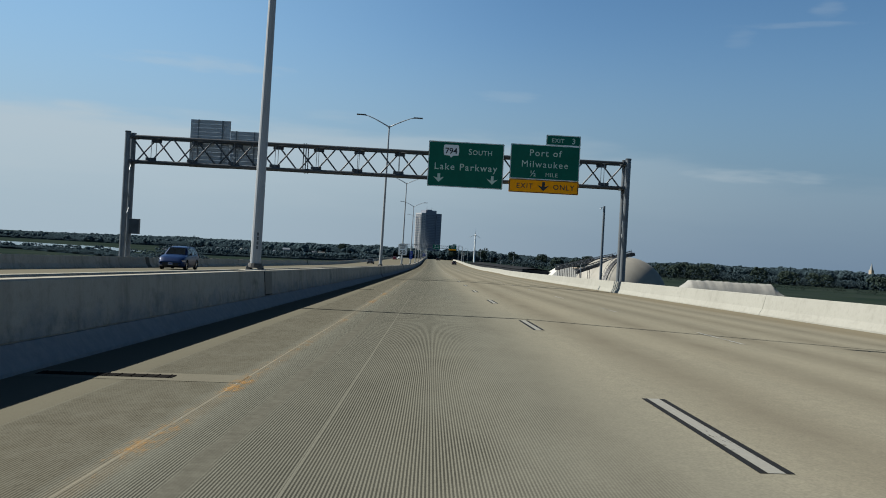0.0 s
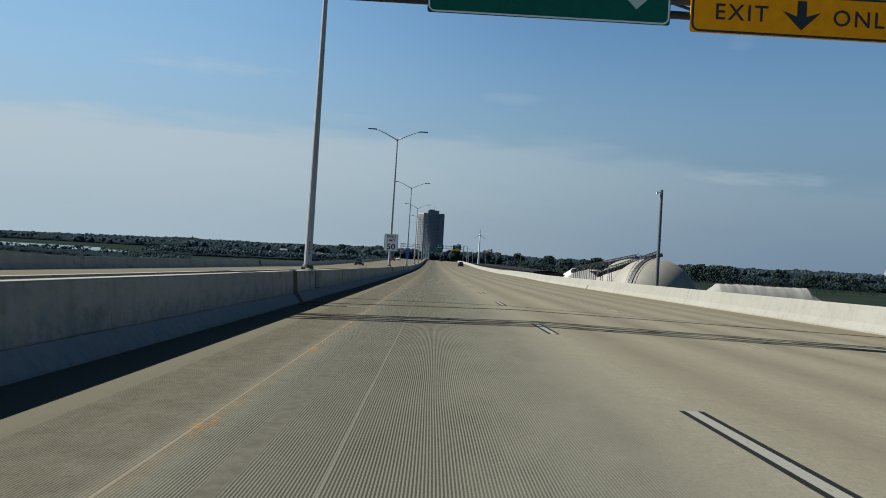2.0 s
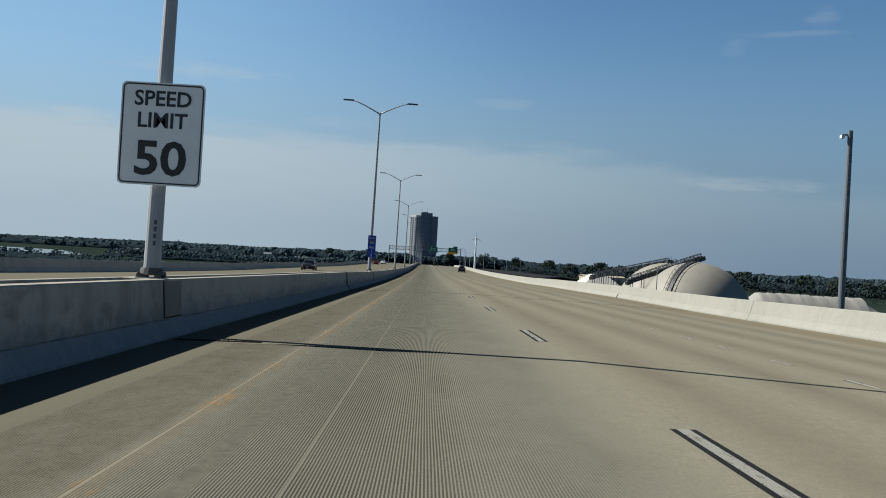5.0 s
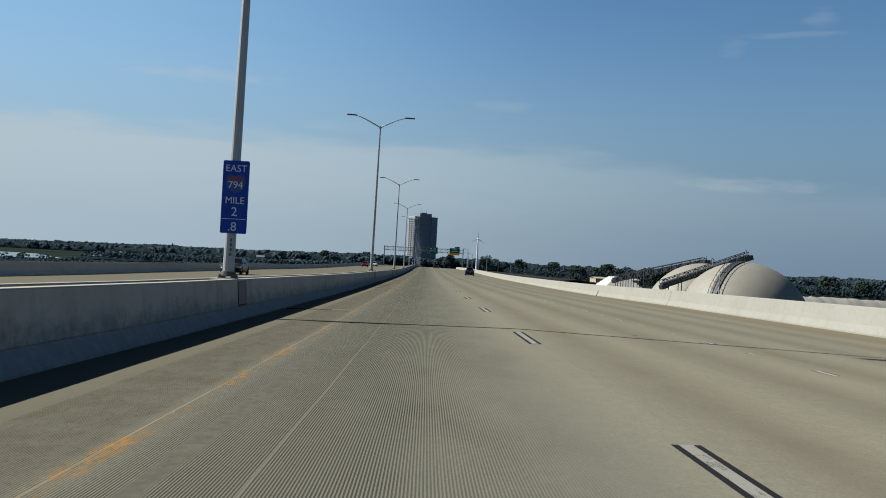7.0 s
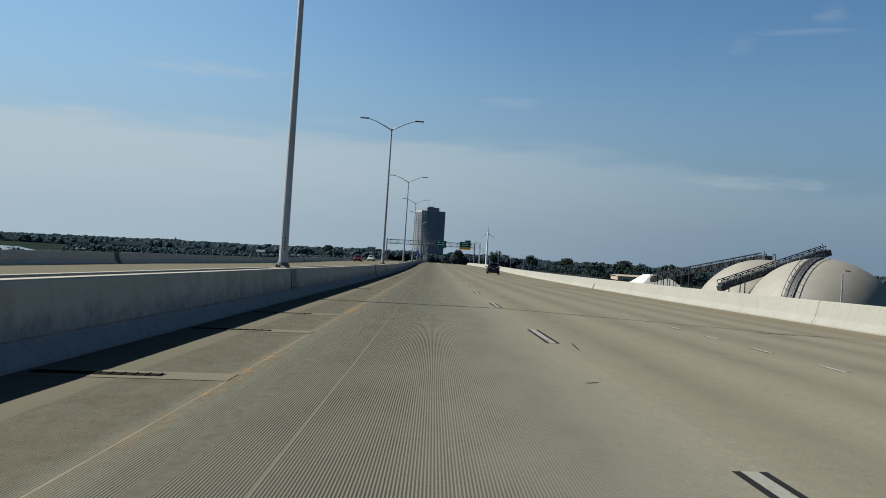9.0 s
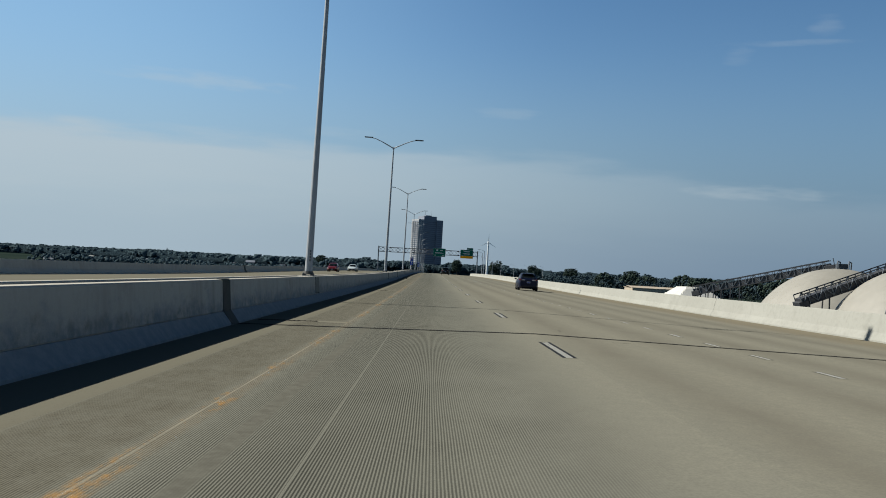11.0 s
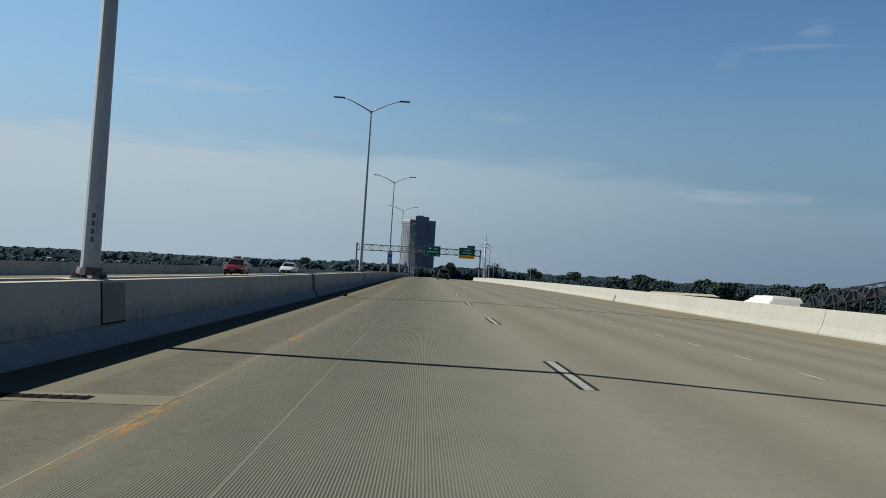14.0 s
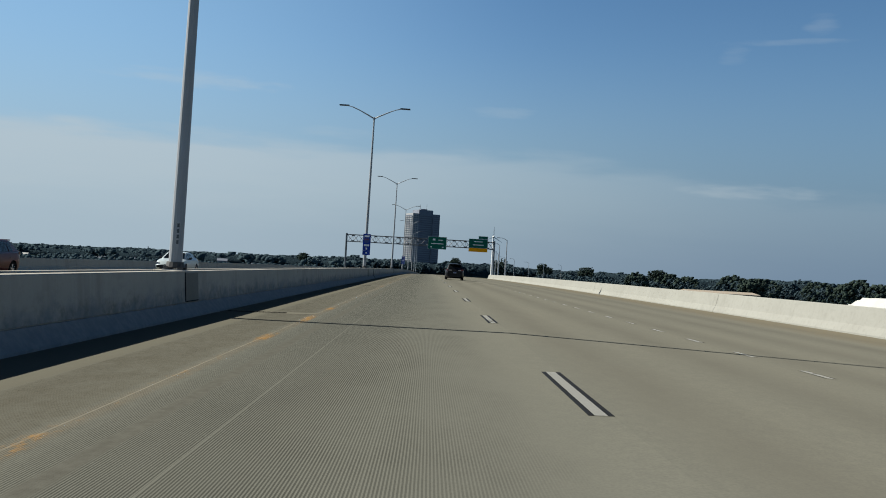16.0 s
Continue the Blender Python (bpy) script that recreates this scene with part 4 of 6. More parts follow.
rounded_plate(b, 5.30, 1.02, 0.03, 0.06, (0, 0, -1.84))
yp = part("exit_only_panel", b, M_SIGNYELLOW, s, "yellow exit-only panel with black border")
b = bmesh.new()
border(b, 5.24, 0.98, 0.006, 0.05, 0.18, (0, -0.019, -1.84))
part("dark_border", b, M_SIGNBLACK, yp)
text("lettering", "EXIT", 0.54, (-1.45, -0.02, -2.02), M_SIGNBLACK, yp, 0.004, spacing=1.2)
text("lettering", "ONLY", 0.54, (1.52, -0.02, -2.02), M_SIGNBLACK, yp, 0.004, spacing=1.2)
arrow_down(yp, (-0.02, -0.02, -1.85), 0.92, M_SIGNBLACK)
tab = big_sign("small green exit number tab above the exit sign", 7.93, 10.55, 10.755, 11.54, gf, gz, M_GREEN)
text("lettering", "EXIT", 0.42, (-0.42, -0.02, -0.16), M_GREENTEXT, tab, 0.006, spacing=1.15)
text("lettering", "3", 0.60, (0.78, -0.02, -0.22), M_GREENTEXT, tab, 0.008)


def sign_back(x0, x1, z0, z1, y, zr):
    t = thing("guide_sign", "bare aluminium back of a road sign for the opposite roadway", "road sign", ((x0 + x1) / 2, y, zr + (z0 + z1) / 2))
    w, h = x1 - x0, z1 - z0
    n = max(2, round(h / 0.30))
    for i in range(n):
        b = bmesh.new()
        box(b, (0, 0, -h / 2 + h * (i + 0.5) / n), (w, 0.05, h / n - 0.012))
        part("plank", b, M_ALU, t)
    for i in range(2):
        b = bmesh.new()
        box(b, ((-0.3 + 0.6 * i) * w, -0.06, 0), (0.08, 0.08, h))
        part("backing_post", b, M_RAIL, t)


gb = GY + DEPTH / 2 + 0.26
sign_back(-19.45, -16.36, 7.74, 11.44, gb, gz)
sign_back(-16.34, -14.02, 7.80, 10.69, gb, gz)
t = thing("control_box", "grey steel control box on the gantry post", "control box", (-23.0, GY - 0.3, gz + 2.9))
b = bmesh.new()
box(b, (0, 0, 0), (0.75, 0.4, 1.15), bevel=0.03)
part("body", b, M_WEATHER, t)

GY2 = 663.0
truss(GY2, -21.9, 18.2, 7.85, 9.72, DEPTH)
gz, gf = road_z(GY2), GY2 - DEPTH / 2 - 0.24


def barred(s, rows):
    for x, z, w, h in rows:
        b = bmesh.new()
        box(b, (x, -0.02, z), (w, 0.006, h))
        part("line", b, M_SIGNWHITE, s)


s = big_sign("green overhead guide sign with white lines of lettering", 0.2, 5.3, 7.0, 10.4, gf, gz, M_GREEN)
barred(s, ((-0.9, 0.9, 0.7, 0.5), (0.9, 0.8, 1.2, 0.22), (0, -0.2, 3.4, 0.22), (-1.6, -1.15, 0.4, 0.25), (1.6, -1.15, 0.4, 0.25)))
s = big_sign("green overhead exit sign above a yellow panel", 11.4, 16.6, 7.9, 10.4, gf, gz, M_GREEN)
barred(s, ((0, 0.5, 2.4, 0.22), (0, -0.4, 3.0, 0.22)))
b = bmesh.new()
rounded_plate(b, 5.15, 1.0, 0.03, 0.06, (0, 0, -1.78))
part("exit_only_panel", b, M_SIGNYELLOW, s, "yellow exit-only panel")
s = big_sign("small green exit number tab", 14.0, 16.6, 10.42, 11.2, gf, gz, M_GREEN)
# ---- harbour things ----
def light_pole():
    x, y, zt = 37.1, 210.8, 12.7
    t = thing("yard_pole", "tall dark steel pole with a small camera at the top", "pole", (x, y, GROUND_Z))
    h = zt - GROUND_Z
    b = bmesh.new()
    tube(b, (0, 0, 0), (0, 0, h), 0.36, 0.24, seg=14)
    part("mast", b, M_RAIL, t)
    b = bmesh.new()
    box(b, (-0.4, 0, h - 0.4), (0.7, 0.16, 0.12))
    arm = part("arm", b, M_WEATHER, t)
    b = bmesh.new()
    box(b, (-0.75, -0.1, h - 0.6), (0.3, 0.45, 0.3), bevel=0.05)
    part("camera_housing", b, M_SIGNWHITE, arm)


light_pole()


def dome(x, y, zc, r, rib_angle):
    t = thing("storage_dome", "cream membrane storage dome on the harbour ground", "storage dome", (x, y, GROUND_Z))
    c = zc - GROUND_Z
    low = math.degrees(math.asin(max(-0.2, min(0.9, (2.2 - c) / r))))
    b = bmesh.new()
    seg, rings = 64, 18
    prev = None
    for i in range(rings + 1):
        a = radians(low + (90 - low) * i / rings)
        if i == rings:
            apex = b.verts.new((0, 0, c + r))
            for k in range(seg):
                b.faces.new((prev[k], prev[(k + 1) % seg], apex))
        else:
            ring = [b.verts.new((r * math.cos(a) * math.cos(k * 2 * math.pi / seg), r * math.cos(a) * math.sin(k * 2 * math.pi / seg), c + r * math.sin(a))) for k in range(seg)]
            if prev:
                for k in range(seg):
                    b.faces.new((prev[k], prev[(k + 1) % seg], ring[(k + 1) % seg], ring[k]))
            prev = ring
    part("shell", b, M_DOME, t, smooth=True)
    b = bmesh.new()
    tube(b, (0, 0, -0.3), (0, 0, 2.3), r * math.cos(radians(low)) + 0.15, seg=64)
    part("base_ring", b, M_ROOF, t, "pale concrete ring under the shell")
    if rib_angle is not None:
        # stairway that climbs the shell: a dark tread band with a rail on posts
        ca, sa = math.cos(rib_angle), math.sin(rib_angle)
        at = lambda a, d, o: (d * math.cos(a) * ca - o * sa, d * math.cos(a) * sa + o * ca, c + d * math.sin(a))
        angles = [radians(low + (84 - low) * i / 24) for i in range(25)]
        b = bmesh.new()
        rows = [[b.verts.new(at(a, r + d, o)) for d, o in ((-0.1, -1.1), (0.28, -1.1), (0.28, 1.1), (-0.1, 1.1))] for a in angles]
        for p, q in zip(rows, rows[1:]):
            for k in range(4):
                b.faces.new((p[k], p[(k + 1) % 4], q[(k + 1) % 4], q[k]))
        stair = part("stairway", b, M_DARKSTEEL, t, "dark steel stairway up the shell")
        for o in (-1.15, 1.15):
            b = bmesh.new()
            pipe(b, [at(a, r + 1.2, o) for a in angles], [0.09] * 25, 6)
            part("handrail", b, M_WEATHER, stair)
            for a in angles[::2]:
                b = bmesh.new()
                bar(b, at(a, r, o), at(a, r + 1.2, o), 0.08, 0.08)
                part("post", b, M_WEATHER, stair)
    else:
        # loading frame and bent pipes on the top
        b = bmesh.new()
        for dx in (-1.2, 1.4):
            pipe(b, [(dx, -1.5, c + r - 0.3), (dx, -1.5, c + r + 1.3), (dx + 0.4, -0.6, c + r + 1.7), (dx + 1.6, 0.8, c + r + 1.5), (dx + 1.8, 1.4, c + r - 0.2)], [0.16] * 5, 8)
        part("vent_pipe", b, M_RAIL, t)
        b = bmesh.new()
        box(b, (0.4, 0, c + r + 0.5), (2.2, 1.8, 1.3), bevel=0.1)
        part("top_hatch", b, M_WEATHER, t)
    return t


dome(92.5, 449.8, -16.7, 19.2, radians(-137))
dome(93.3, 491.0, -18.2, 20.2, None)


def conveyor(p0, p1, w, legs):
    t = thing("conveyor", "dark steel truss conveyor rising over the storage domes", "conveyor", tuple(p0))
    p0, p1 = Vector(p0), Vector(p1)
    d = p1 - p0
    u = d.normalized()
    side = u.cross(Vector((0, 0, 1))).normalized()
    up = side.cross(u)
    turn = u.to_track_quat("Y", "Z").to_matrix().to_4x4()
    n = max(6, round(d.length / 1.7))
    b = bmesh.new()
    box(b, (0, 0, 0), (w * 0.9, d.length, 1.5), Matrix.Translation(d / 2 + up * 0.75) @ turn, 0.05)
    part("belt_trough", b, M_DARKSTEEL, t, "dark closed trough under the belt")
    for s in (-1, 1):
        for z in (0, 2.2):
            b = bmesh.new()
            bar(b, side * s * w / 2 + up * z, d + side * s * w / 2 + up * z, 0.20, 0.20)
            part("chord", b, M_DARKSTEEL, t)
        for i in range(n):
            a0 = u * (d.length * i / n) + side * s * w / 2
            a1 = u * (d.length * (i + 1) / n) + side * s * w / 2
            b = bmesh.new()
            bar(b, a0 + up * (2.2 if i % 2 else 0.2), a1 + up * (0.2 if i % 2 else 2.2), 0.13, 0.13)
            bar(b, a0 + up * 0.1, a0 + up * 2.2, 0.13, 0.13)
            part("diagonal", b, M_RAIL, t)
    b = bmesh.new()
    box(b, (0, 0, 0), (w * 1.1, 2.4, 1.5), Matrix.Translation(d - u * 0.2 + up * 0.3) @ turn, 0.1)
    part("head_housing", b, M_DARKSTEEL, t)
    b = bmesh.new()
    box(b, (0, 0, 0), (w * 1.1, 2.0, 1.3), Matrix.Translation(u * 0.4 + up * 0.3) @ turn, 0.1)
    part("tail_housing", b, M_DARKSTEEL, t)
    b = bmesh.new()
    tube(b, d + u * 0.6 - side * 1.2 + up * 1.05, d + u * 0.6 - side * 1.2 + up * 2.8, 0.09, seg=6)
    part("antenna", b, M_DARKSTEEL, t)
    for fr in legs:
        q = d * fr
        for s in (-1, 1):
            b = bmesh.new()
            bar(b, q + side * s * w / 2, q + side * s * w * 0.7 + Vector((0, 0, GROUND_Z - (p0 + q).z)), 0.2, 0.2)
            part("trestle_leg", b, M_DARKSTEEL, t)


conveyor((69.9, 453.9, -6.3), (96.6, 458.5, 3.6), 2.2, (0.05, 0.2))
conveyor((68.9, 521.0, -6.2), (96.8, 503.4, 2.0), 2.2, (0.03, 0.09, 0.15, 0.21, 0.28, 0.35))


def salt_pile():
    """A long flat-topped heap with straight slopes."""
    b = bmesh.new()
    nx, ny, lx, ly, h = 60, 36, 30.0, 34.0, 10.3
    g = []
    for j in range(ny + 1):
        row = []
        for i in range(nx + 1):
            x, y = (i / nx - 0.5) * lx, (j / ny - 0.5) * ly
            edge = min(lx / 2 - abs(x), ly / 2 - abs(y))
            z = min(h, edge * 0.86) + 0.22 * noise.noise((x * 0.16, y * 0.16, 2.0)) * min(1.0, edge)
            row.append(b.verts.new((x, y, max(z, 0.0) - 0.1)))
        g.append(row)
    for p, q in zip(g, g[1:]):
        for i in range(nx):
            b.faces.new((p[i], p[i + 1], q[i + 1], q[i]))
    ob = part("salt_mound", b, M_SALT)
    ob.location, ob.rotation_euler = (78.5, 560.0, GROUND_Z), (0, 0, 0.05)
    tagged(ob, "white flat-topped salt pile on the harbour ground", "stockpile")


M_SALT = worn("white_salt", (0.46, 0.46, 0.43), (0.39, 0.39, 0.365), 0.3, 0.8, fine=4.0)
salt_pile()


def covered_stockpile():
    """A long low heap under a wavy pale cover held down along its foot."""
    t = thing("covered_stockpile", "long stockpile under a pale wavy plastic cover", "stockpile", (177.0, 562.0, GROUND_Z), 0.0)
    b = bmesh.new()
    nx, lx, ly, h = 90, 60.0, 24.0, 6.7
    prof = [(-0.5, 0.0), (-0.42, 0.35), (-0.25, 0.8), (-0.08, 1.0), (0.1, 0.98), (0.28, 0.75), (0.43, 0.3), (0.5, 0.0)]
    prev = None
    for i in range(nx + 1):
        x = (i / nx - 0.5) * lx
        fade = min(1.0, (lx / 2 - abs(x)) / 6.0)
        row = [b.verts.new((x, v * ly + 0.5 * noise.noise((x * 0.1, v, 4.0)), h * z * fade * (0.92 + 0.12 * noise.noise((x * 0.22, v * 2.0, 1.0)) + 0.04 * noise.noise((x * 0.9, v * 5.0, 2.0))))) for v, z in prof]
        if prev:
            for k in range(len(prof) - 1):
                b.faces.new((prev[k], row[k], row[k + 1], prev[k + 1]))
        prev = row
    part("cover", b, M_ROOF, t, smooth=True)


covered_stockpile()


def shed(x, y, lx, ly, h, wall, roof, rz=0.0, label="low grey industrial shed with a shallow gable roof"):
    t = thing("industrial_shed", label, "shed", (x, y, GROUND_Z), rz)
    b = bmesh.new()
    box(b, (0, 0, h / 2), (lx, ly, h))
    part("wall", b, wall, t)
    b = bmesh.new()
    ridge = h + ly * 0.05
    o = 0.4
    pr = [(-ly / 2 - o, h - 0.05), (0, ridge), (ly / 2 + o, h - 0.05), (ly / 2 + o, h + 0.25), (0, ridge + 0.3), (-ly / 2 - o, h + 0.25)]
    a = [b.verts.new((-lx / 2 - o, yy, zz)) for yy, zz in pr]
    c = [b.verts.new((lx / 2 + o, yy, zz)) for yy, zz in pr]
    b.faces.new(a)
    b.faces.new(c[::-1])
    for k in range(6):
        b.faces.new((a[k], a[(k + 1) % 6], c[(k + 1) % 6], c[k]))
    part("roof", b, roof, t)
    n = int(lx // 9)
    for i in range(n):
        b = bmesh.new()
        box(b, (-lx / 2 + lx * (i + 0.5) / n, -ly / 2 - 0.04, h * 0.45), (3.2, 0.1, h * 0.6))
        part("loading_door", b, M_WEATHER, t)
    return t


shed(50.0, 655.0, 190, 16, 7.0, M_DARKROOF, M_DARKROOF, radians(97), "long dark low warehouse beside the viaduct")
shed(128.0, 815.0, 30, 18, 6.2, M_TAN, M_TAN, 0.05, "low tan industrial shed with a shallow gable roof")
shed(330.0, 520.0, 80, 40, 7.0, M_SHED, M_SHED, -0.2)
shed(420.0, 640.0, 60, 30, 8.0, M_TAN, M_ROOF, 0.2)
shed(300.0, 380.0, 50, 22, 6.0, M_SHED, M_SHED, 0.1)


def tower():
    t = thing("apartment_tower", "tall dark brick apartment tower with pale balconied wing", "apartment tower", (-9.3, 1650.0, GROUND_Z), radians(24))
    h = 63.6 - GROUND_Z
    b = bmesh.new()
    box(b, (0, 0, (h + 5) / 2), (20, 22, h + 5))
    part("core", b, M_TOWERDARK, t)
    b = bmesh.new()
    box(b, (14.3, -1, h / 2), (9.6, 25, h))
    part("wing", b, M_TOWERDARK, t)
    b = bmesh.new()
    box(b, (-13.8, 2, h / 2), (8.6, 25, h))
    part("wing", b, M_TOWERWALL, t)
    fl = 2.85
    n = int(h / fl)
    for i in range(1, n):
        z = i * fl
        for yy in (-6.5, 2.0, 10.5):
            b = bmesh.new()
            box(b, (-18.6, yy, z), (1.2, 6.0, 0.75))
            part("balcony", b, M_TOWERWALL, t)
        for xx in (-15.4, -12.2):
            b = bmesh.new()
            box(b, (xx, -10.55, z + 1.3), (1.7, 0.14, 1.5))
            part("window", b, M_TOWERGLASS, t)
        for x, w in ((14.3, 7.8), (0.0, 17.0)):
            b = bmesh.new()
            box(b, (x, -13.55 if x else -11.05, z + 0.9), (w, 0.14, 1.25))
            part("window", b, M_TOWERGLASS, t)
        b = bmesh.new()
        box(b, (-18.12, 2, z + 1.4), (0.14, 21, 1.5))
        part("window", b, M_TOWERGLASS, t)
    for x, y in ((-3, 2), (4, -3)):
        b = bmesh.new()
        tube(b, (x, y, h + 6), (x, y, h + 13), 0.2, 0.1, seg=6)
        part("antenna", b, M_WEATHER, t)
    b = bmesh.new()
    box(b, (1, 2, h + 5.8), (9, 8, 1.8))
    part("roof_plant", b, M_TOWERDARK, t)


tower()


def turbine():
    t = thing("wind_turbine", "white three-bladed wind turbine on a tubular tower", "wind turbine", (51.5, 1150.0, GROUND_Z))
    h = 22.0 - GROUND_Z
    b = bmesh.new()
    tube(b, (0, 0, 0), (0, 0, h - 0.6), 1.15, 0.65, seg=16)
    part("tower", b, M_SIGNWHITE, t)
    b = bmesh.new()
    box(b, (0, 0.6, h), (1.5, 2.8, 1.5), bevel=0.35)
    tube(b, (0, -0.8, h), (0, -1.9, h), 0.7, 0.3, seg=14)
    nac = part("nacelle", b, M_SIGNWHITE, t)
    for a in (88, 208, 328):
        b = bmesh.new()
        ca, sa = math.cos(radians(a)), math.sin(radians(a))
        def q(d, w, tt):
            return [b.verts.new((ca * d - sa * s * w / 2, -1.3 + e * tt / 2, h + sa * d + ca * s * w / 2)) for s, e in ((-1, 0), (0, -1), (1, 0), (0, 1))]
        rings = [q(0.2, 0.4, 0.3), q(1.6, 0.7, 0.25), q(4.6, 0.45, 0.15), q(8.0, 0.16, 0.06)]
        for r0, r1 in zip(rings, rings[1:]):
            for k in range(4):
                b.faces.new((r0[k], r0[(k + 1) % 4], r1[(k + 1) % 4], r1[k]))
        b.faces.new(rings[0])
        b.faces.new(rings[-1])
        part("blade", b, M_SIGNWHITE, nac)


turbine()

# ---- trees ----
ICO = bmesh.new()
for x, y, z in ((1, 0, 0), (-1, 0, 0), (0, 1, 0), (0, -1, 0), (0, 0, 1), (0, 0, -1)):
    ICO.verts.new((x, y, z))
ICO.verts.ensure_lookup_table()
for i, j, k in ((0, 2, 4), (2, 1, 4), (1, 3, 4), (3, 0, 4), (2, 0, 5), (1, 2, 5), (3, 1, 5), (0, 3, 5)):
    ICO.faces.new((ICO.verts[i], ICO.verts[j], ICO.verts[k]))
ICO.verts.index_update()
TURN = np.array(Vector((1, 1, 1)).rotation_difference(Vector((0, 0, 1))).to_matrix())  # a face, not a corner, on top
ICO_V = np.array([v.co[:] for v in ICO.verts]) @ TURN.T
ICO_F = np.array([[v.index for v in f.verts] for f in ICO.faces])
ICO.free()
rng = np.random.default_rng(7)


def clumps(centres, radii):
    """Many small uneven leaf clumps as one mesh's vertices and triangles."""
    n = len(centres)
    jit = 1.0 + rng.uniform(-0.35, 0.35, (n, len(ICO_V), 1))
    v = centres[:, None, :] + ICO_V[None] * jit * radii[:, None, None] * np.array([1.0, 1.0, 0.85])
    f = ICO_F[None] + (np.arange(n) * len(ICO_V))[:, None, None]
    return v.reshape(-1, 3), f.reshape(-1, 3)


def mesh_from(name, v, f, material):
    me = bpy.data.meshes.new(name)
    me.from_pydata(v.tolist(), [], f.tolist())
    me.polygons.foreach_set("use_smooth", [True] * len(me.polygons))
    me.materials.append(material)
    return me


def woods(name, label, path, depth, height, count, base_z, material=None, per=22, hill=0.0, leaf=0.13):
    """A belt of far trees along a line of ground points, as one mass of leaf clumps."""
    pts = np.array(path, float)
    seg = np.linalg.norm(np.diff(pts[:, :2], axis=0), axis=1)
    cum = np.concatenate([[0], np.cumsum(seg)])
    cs, rs = [], []
    for _ in range(count):
        s = rng.uniform(0, cum[-1])
        x, y = np.interp(s, cum, pts[:, 0]), np.interp(s, cum, pts[:, 1])
        back_off = rng.uniform(0, 1) ** 1.6
        y += back_off * depth
        tall = np.interp(s, cum, pts[:, 2]) if pts.shape[1] > 2 else 1.0
        h = height * tall * rng.uniform(0.84, 1.0) * (1 + 0.12 * math.sin(s * 0.011) + 0.08 * math.sin(s * 0.034 + 1) + 0.05 * math.sin(s * 0.09))
        if rng.uniform() < 0.02:
            h *= 1.14
        w = h * rng.uniform(0.40, 0.72)
        # leaf clumps sit close to the surface of a rounded crown, the lower ones ragged
        k = rng.normal(size=(per, 3))
        k /= np.linalg.norm(k, axis=1)[:, None]
        k[:, 2] = np.abs(k[:, 2]) * np.where(rng.uniform(size=per) < 0.75, 1.0, -0.8)
        k *= rng.uniform(0.55, 1.0, (per, 1)) ** 0.35
        z = base_z + hill * tall * back_off + h * 0.50 + k[:, 2] * h * 0.46
        cs.append(np.stack([x + k[:, 0] * w, y + k[:, 1] * w, z], axis=1))
        rs.append(rng.uniform(0.25, 1.0, per) ** 1.6 * h * leaf)
    v, f = clumps(np.concatenate(cs), np.concatenate(rs))
    return tagged(new(name, mesh_from(name, v, f, material or M_HAZELEAF)), label, "woods", kind="stuff")


def canopy(name, label, path, depth, height, base_z, hill=0.0, step=2.6, fine=1.0):
    """A closed belt of far treetops: a bumpy canopy sheet with an uneven front, along a line of ground points."""
    pts = np.array(path, float)
    seg = np.linalg.norm(np.diff(pts[:, :2], axis=0), axis=1)
    cum = np.concatenate([[0], np.cumsum(seg)])
    n = int(cum[-1] / step)
    rows = [(0.0, 0.0), (0.0, 0.30), (0.005, 0.58), (0.012, 0.80), (0.03, 0.95), (0.06, 1.0), (0.12, 1.0), (0.2, 1.0), (0.32, 1.0), (0.5, 1.0), (0.75, 1.0), (1.0, 1.0)]
    b = bmesh.new()
    prev = None
    for i in range(n + 1):
        s = cum[-1] * i / n
        x, y = float(np.interp(s, cum, pts[:, 0])), float(np.interp(s, cum, pts[:, 1]))
        tall = float(np.interp(s, cum, pts[:, 2])) if pts.shape[1] > 2 else 1.0
        swell = tall * (1 + 0.13 * math.sin(s * 0.011) + 0.09 * math.sin(s * 0.034 + 1) + 0.05 * math.sin(s * 0.09))
        row = []
        for k, (d, fz) in enumerate(rows):
            crown = noise.noise((s * 0.11, d * depth * 0.06, 3.0)) * 0.20 + noise.noise((s * 0.31, d * depth * 0.2 + k, 7.0)) * 0.13 * fine + noise.noise((s * 0.8, k * 2.0, 1.0)) * 0.07 * fine
            h = height * swell * fz * (0.86 + crown) + hill * d * tall * (0.9 + 0.12 * math.sin(s * 0.021 + 2.0) + 0.1 * math.sin(s * 0.05))
            yy = y + d * depth + noise.noise((s * 0.25, k * 1.7, 5.0)) * 3.0
            row.append(b.verts.new((x + noise.noise((s * 0.5, k * 1.3, 9.0)) * 1.2, yy, base_z + h - (0.3 if k == 0 else 0))))
        if prev:
            for k in range(len(rows) - 1):
                b.faces.new((prev[k], row[k], row[k + 1], prev[k + 1]))
        prev = row
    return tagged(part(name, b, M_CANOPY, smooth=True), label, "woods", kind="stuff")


SHORE = [(-2600, 1380, 0.22), (-1300, 1390, 0.26), (-1020, 1400, 0.42), (-800, 1400, 0.72), (-420, 1370, 1.0), (-220, 1400, 1.05), (-60, 1450, 1.15)]
RIDGE = [(-2600, 2770, 0.12), (-1300, 2775, 0.18), (-1020, 2785, 0.40), (-800, 2785, 0.78), (-420, 2750, 1.0), (-160, 2700, 1.0)]
canopy("shore_wood", "dark green wooded shore rising to a low ridge", SHORE, 1400, 10.0, GROUND_Z, 4.5, 4.0)
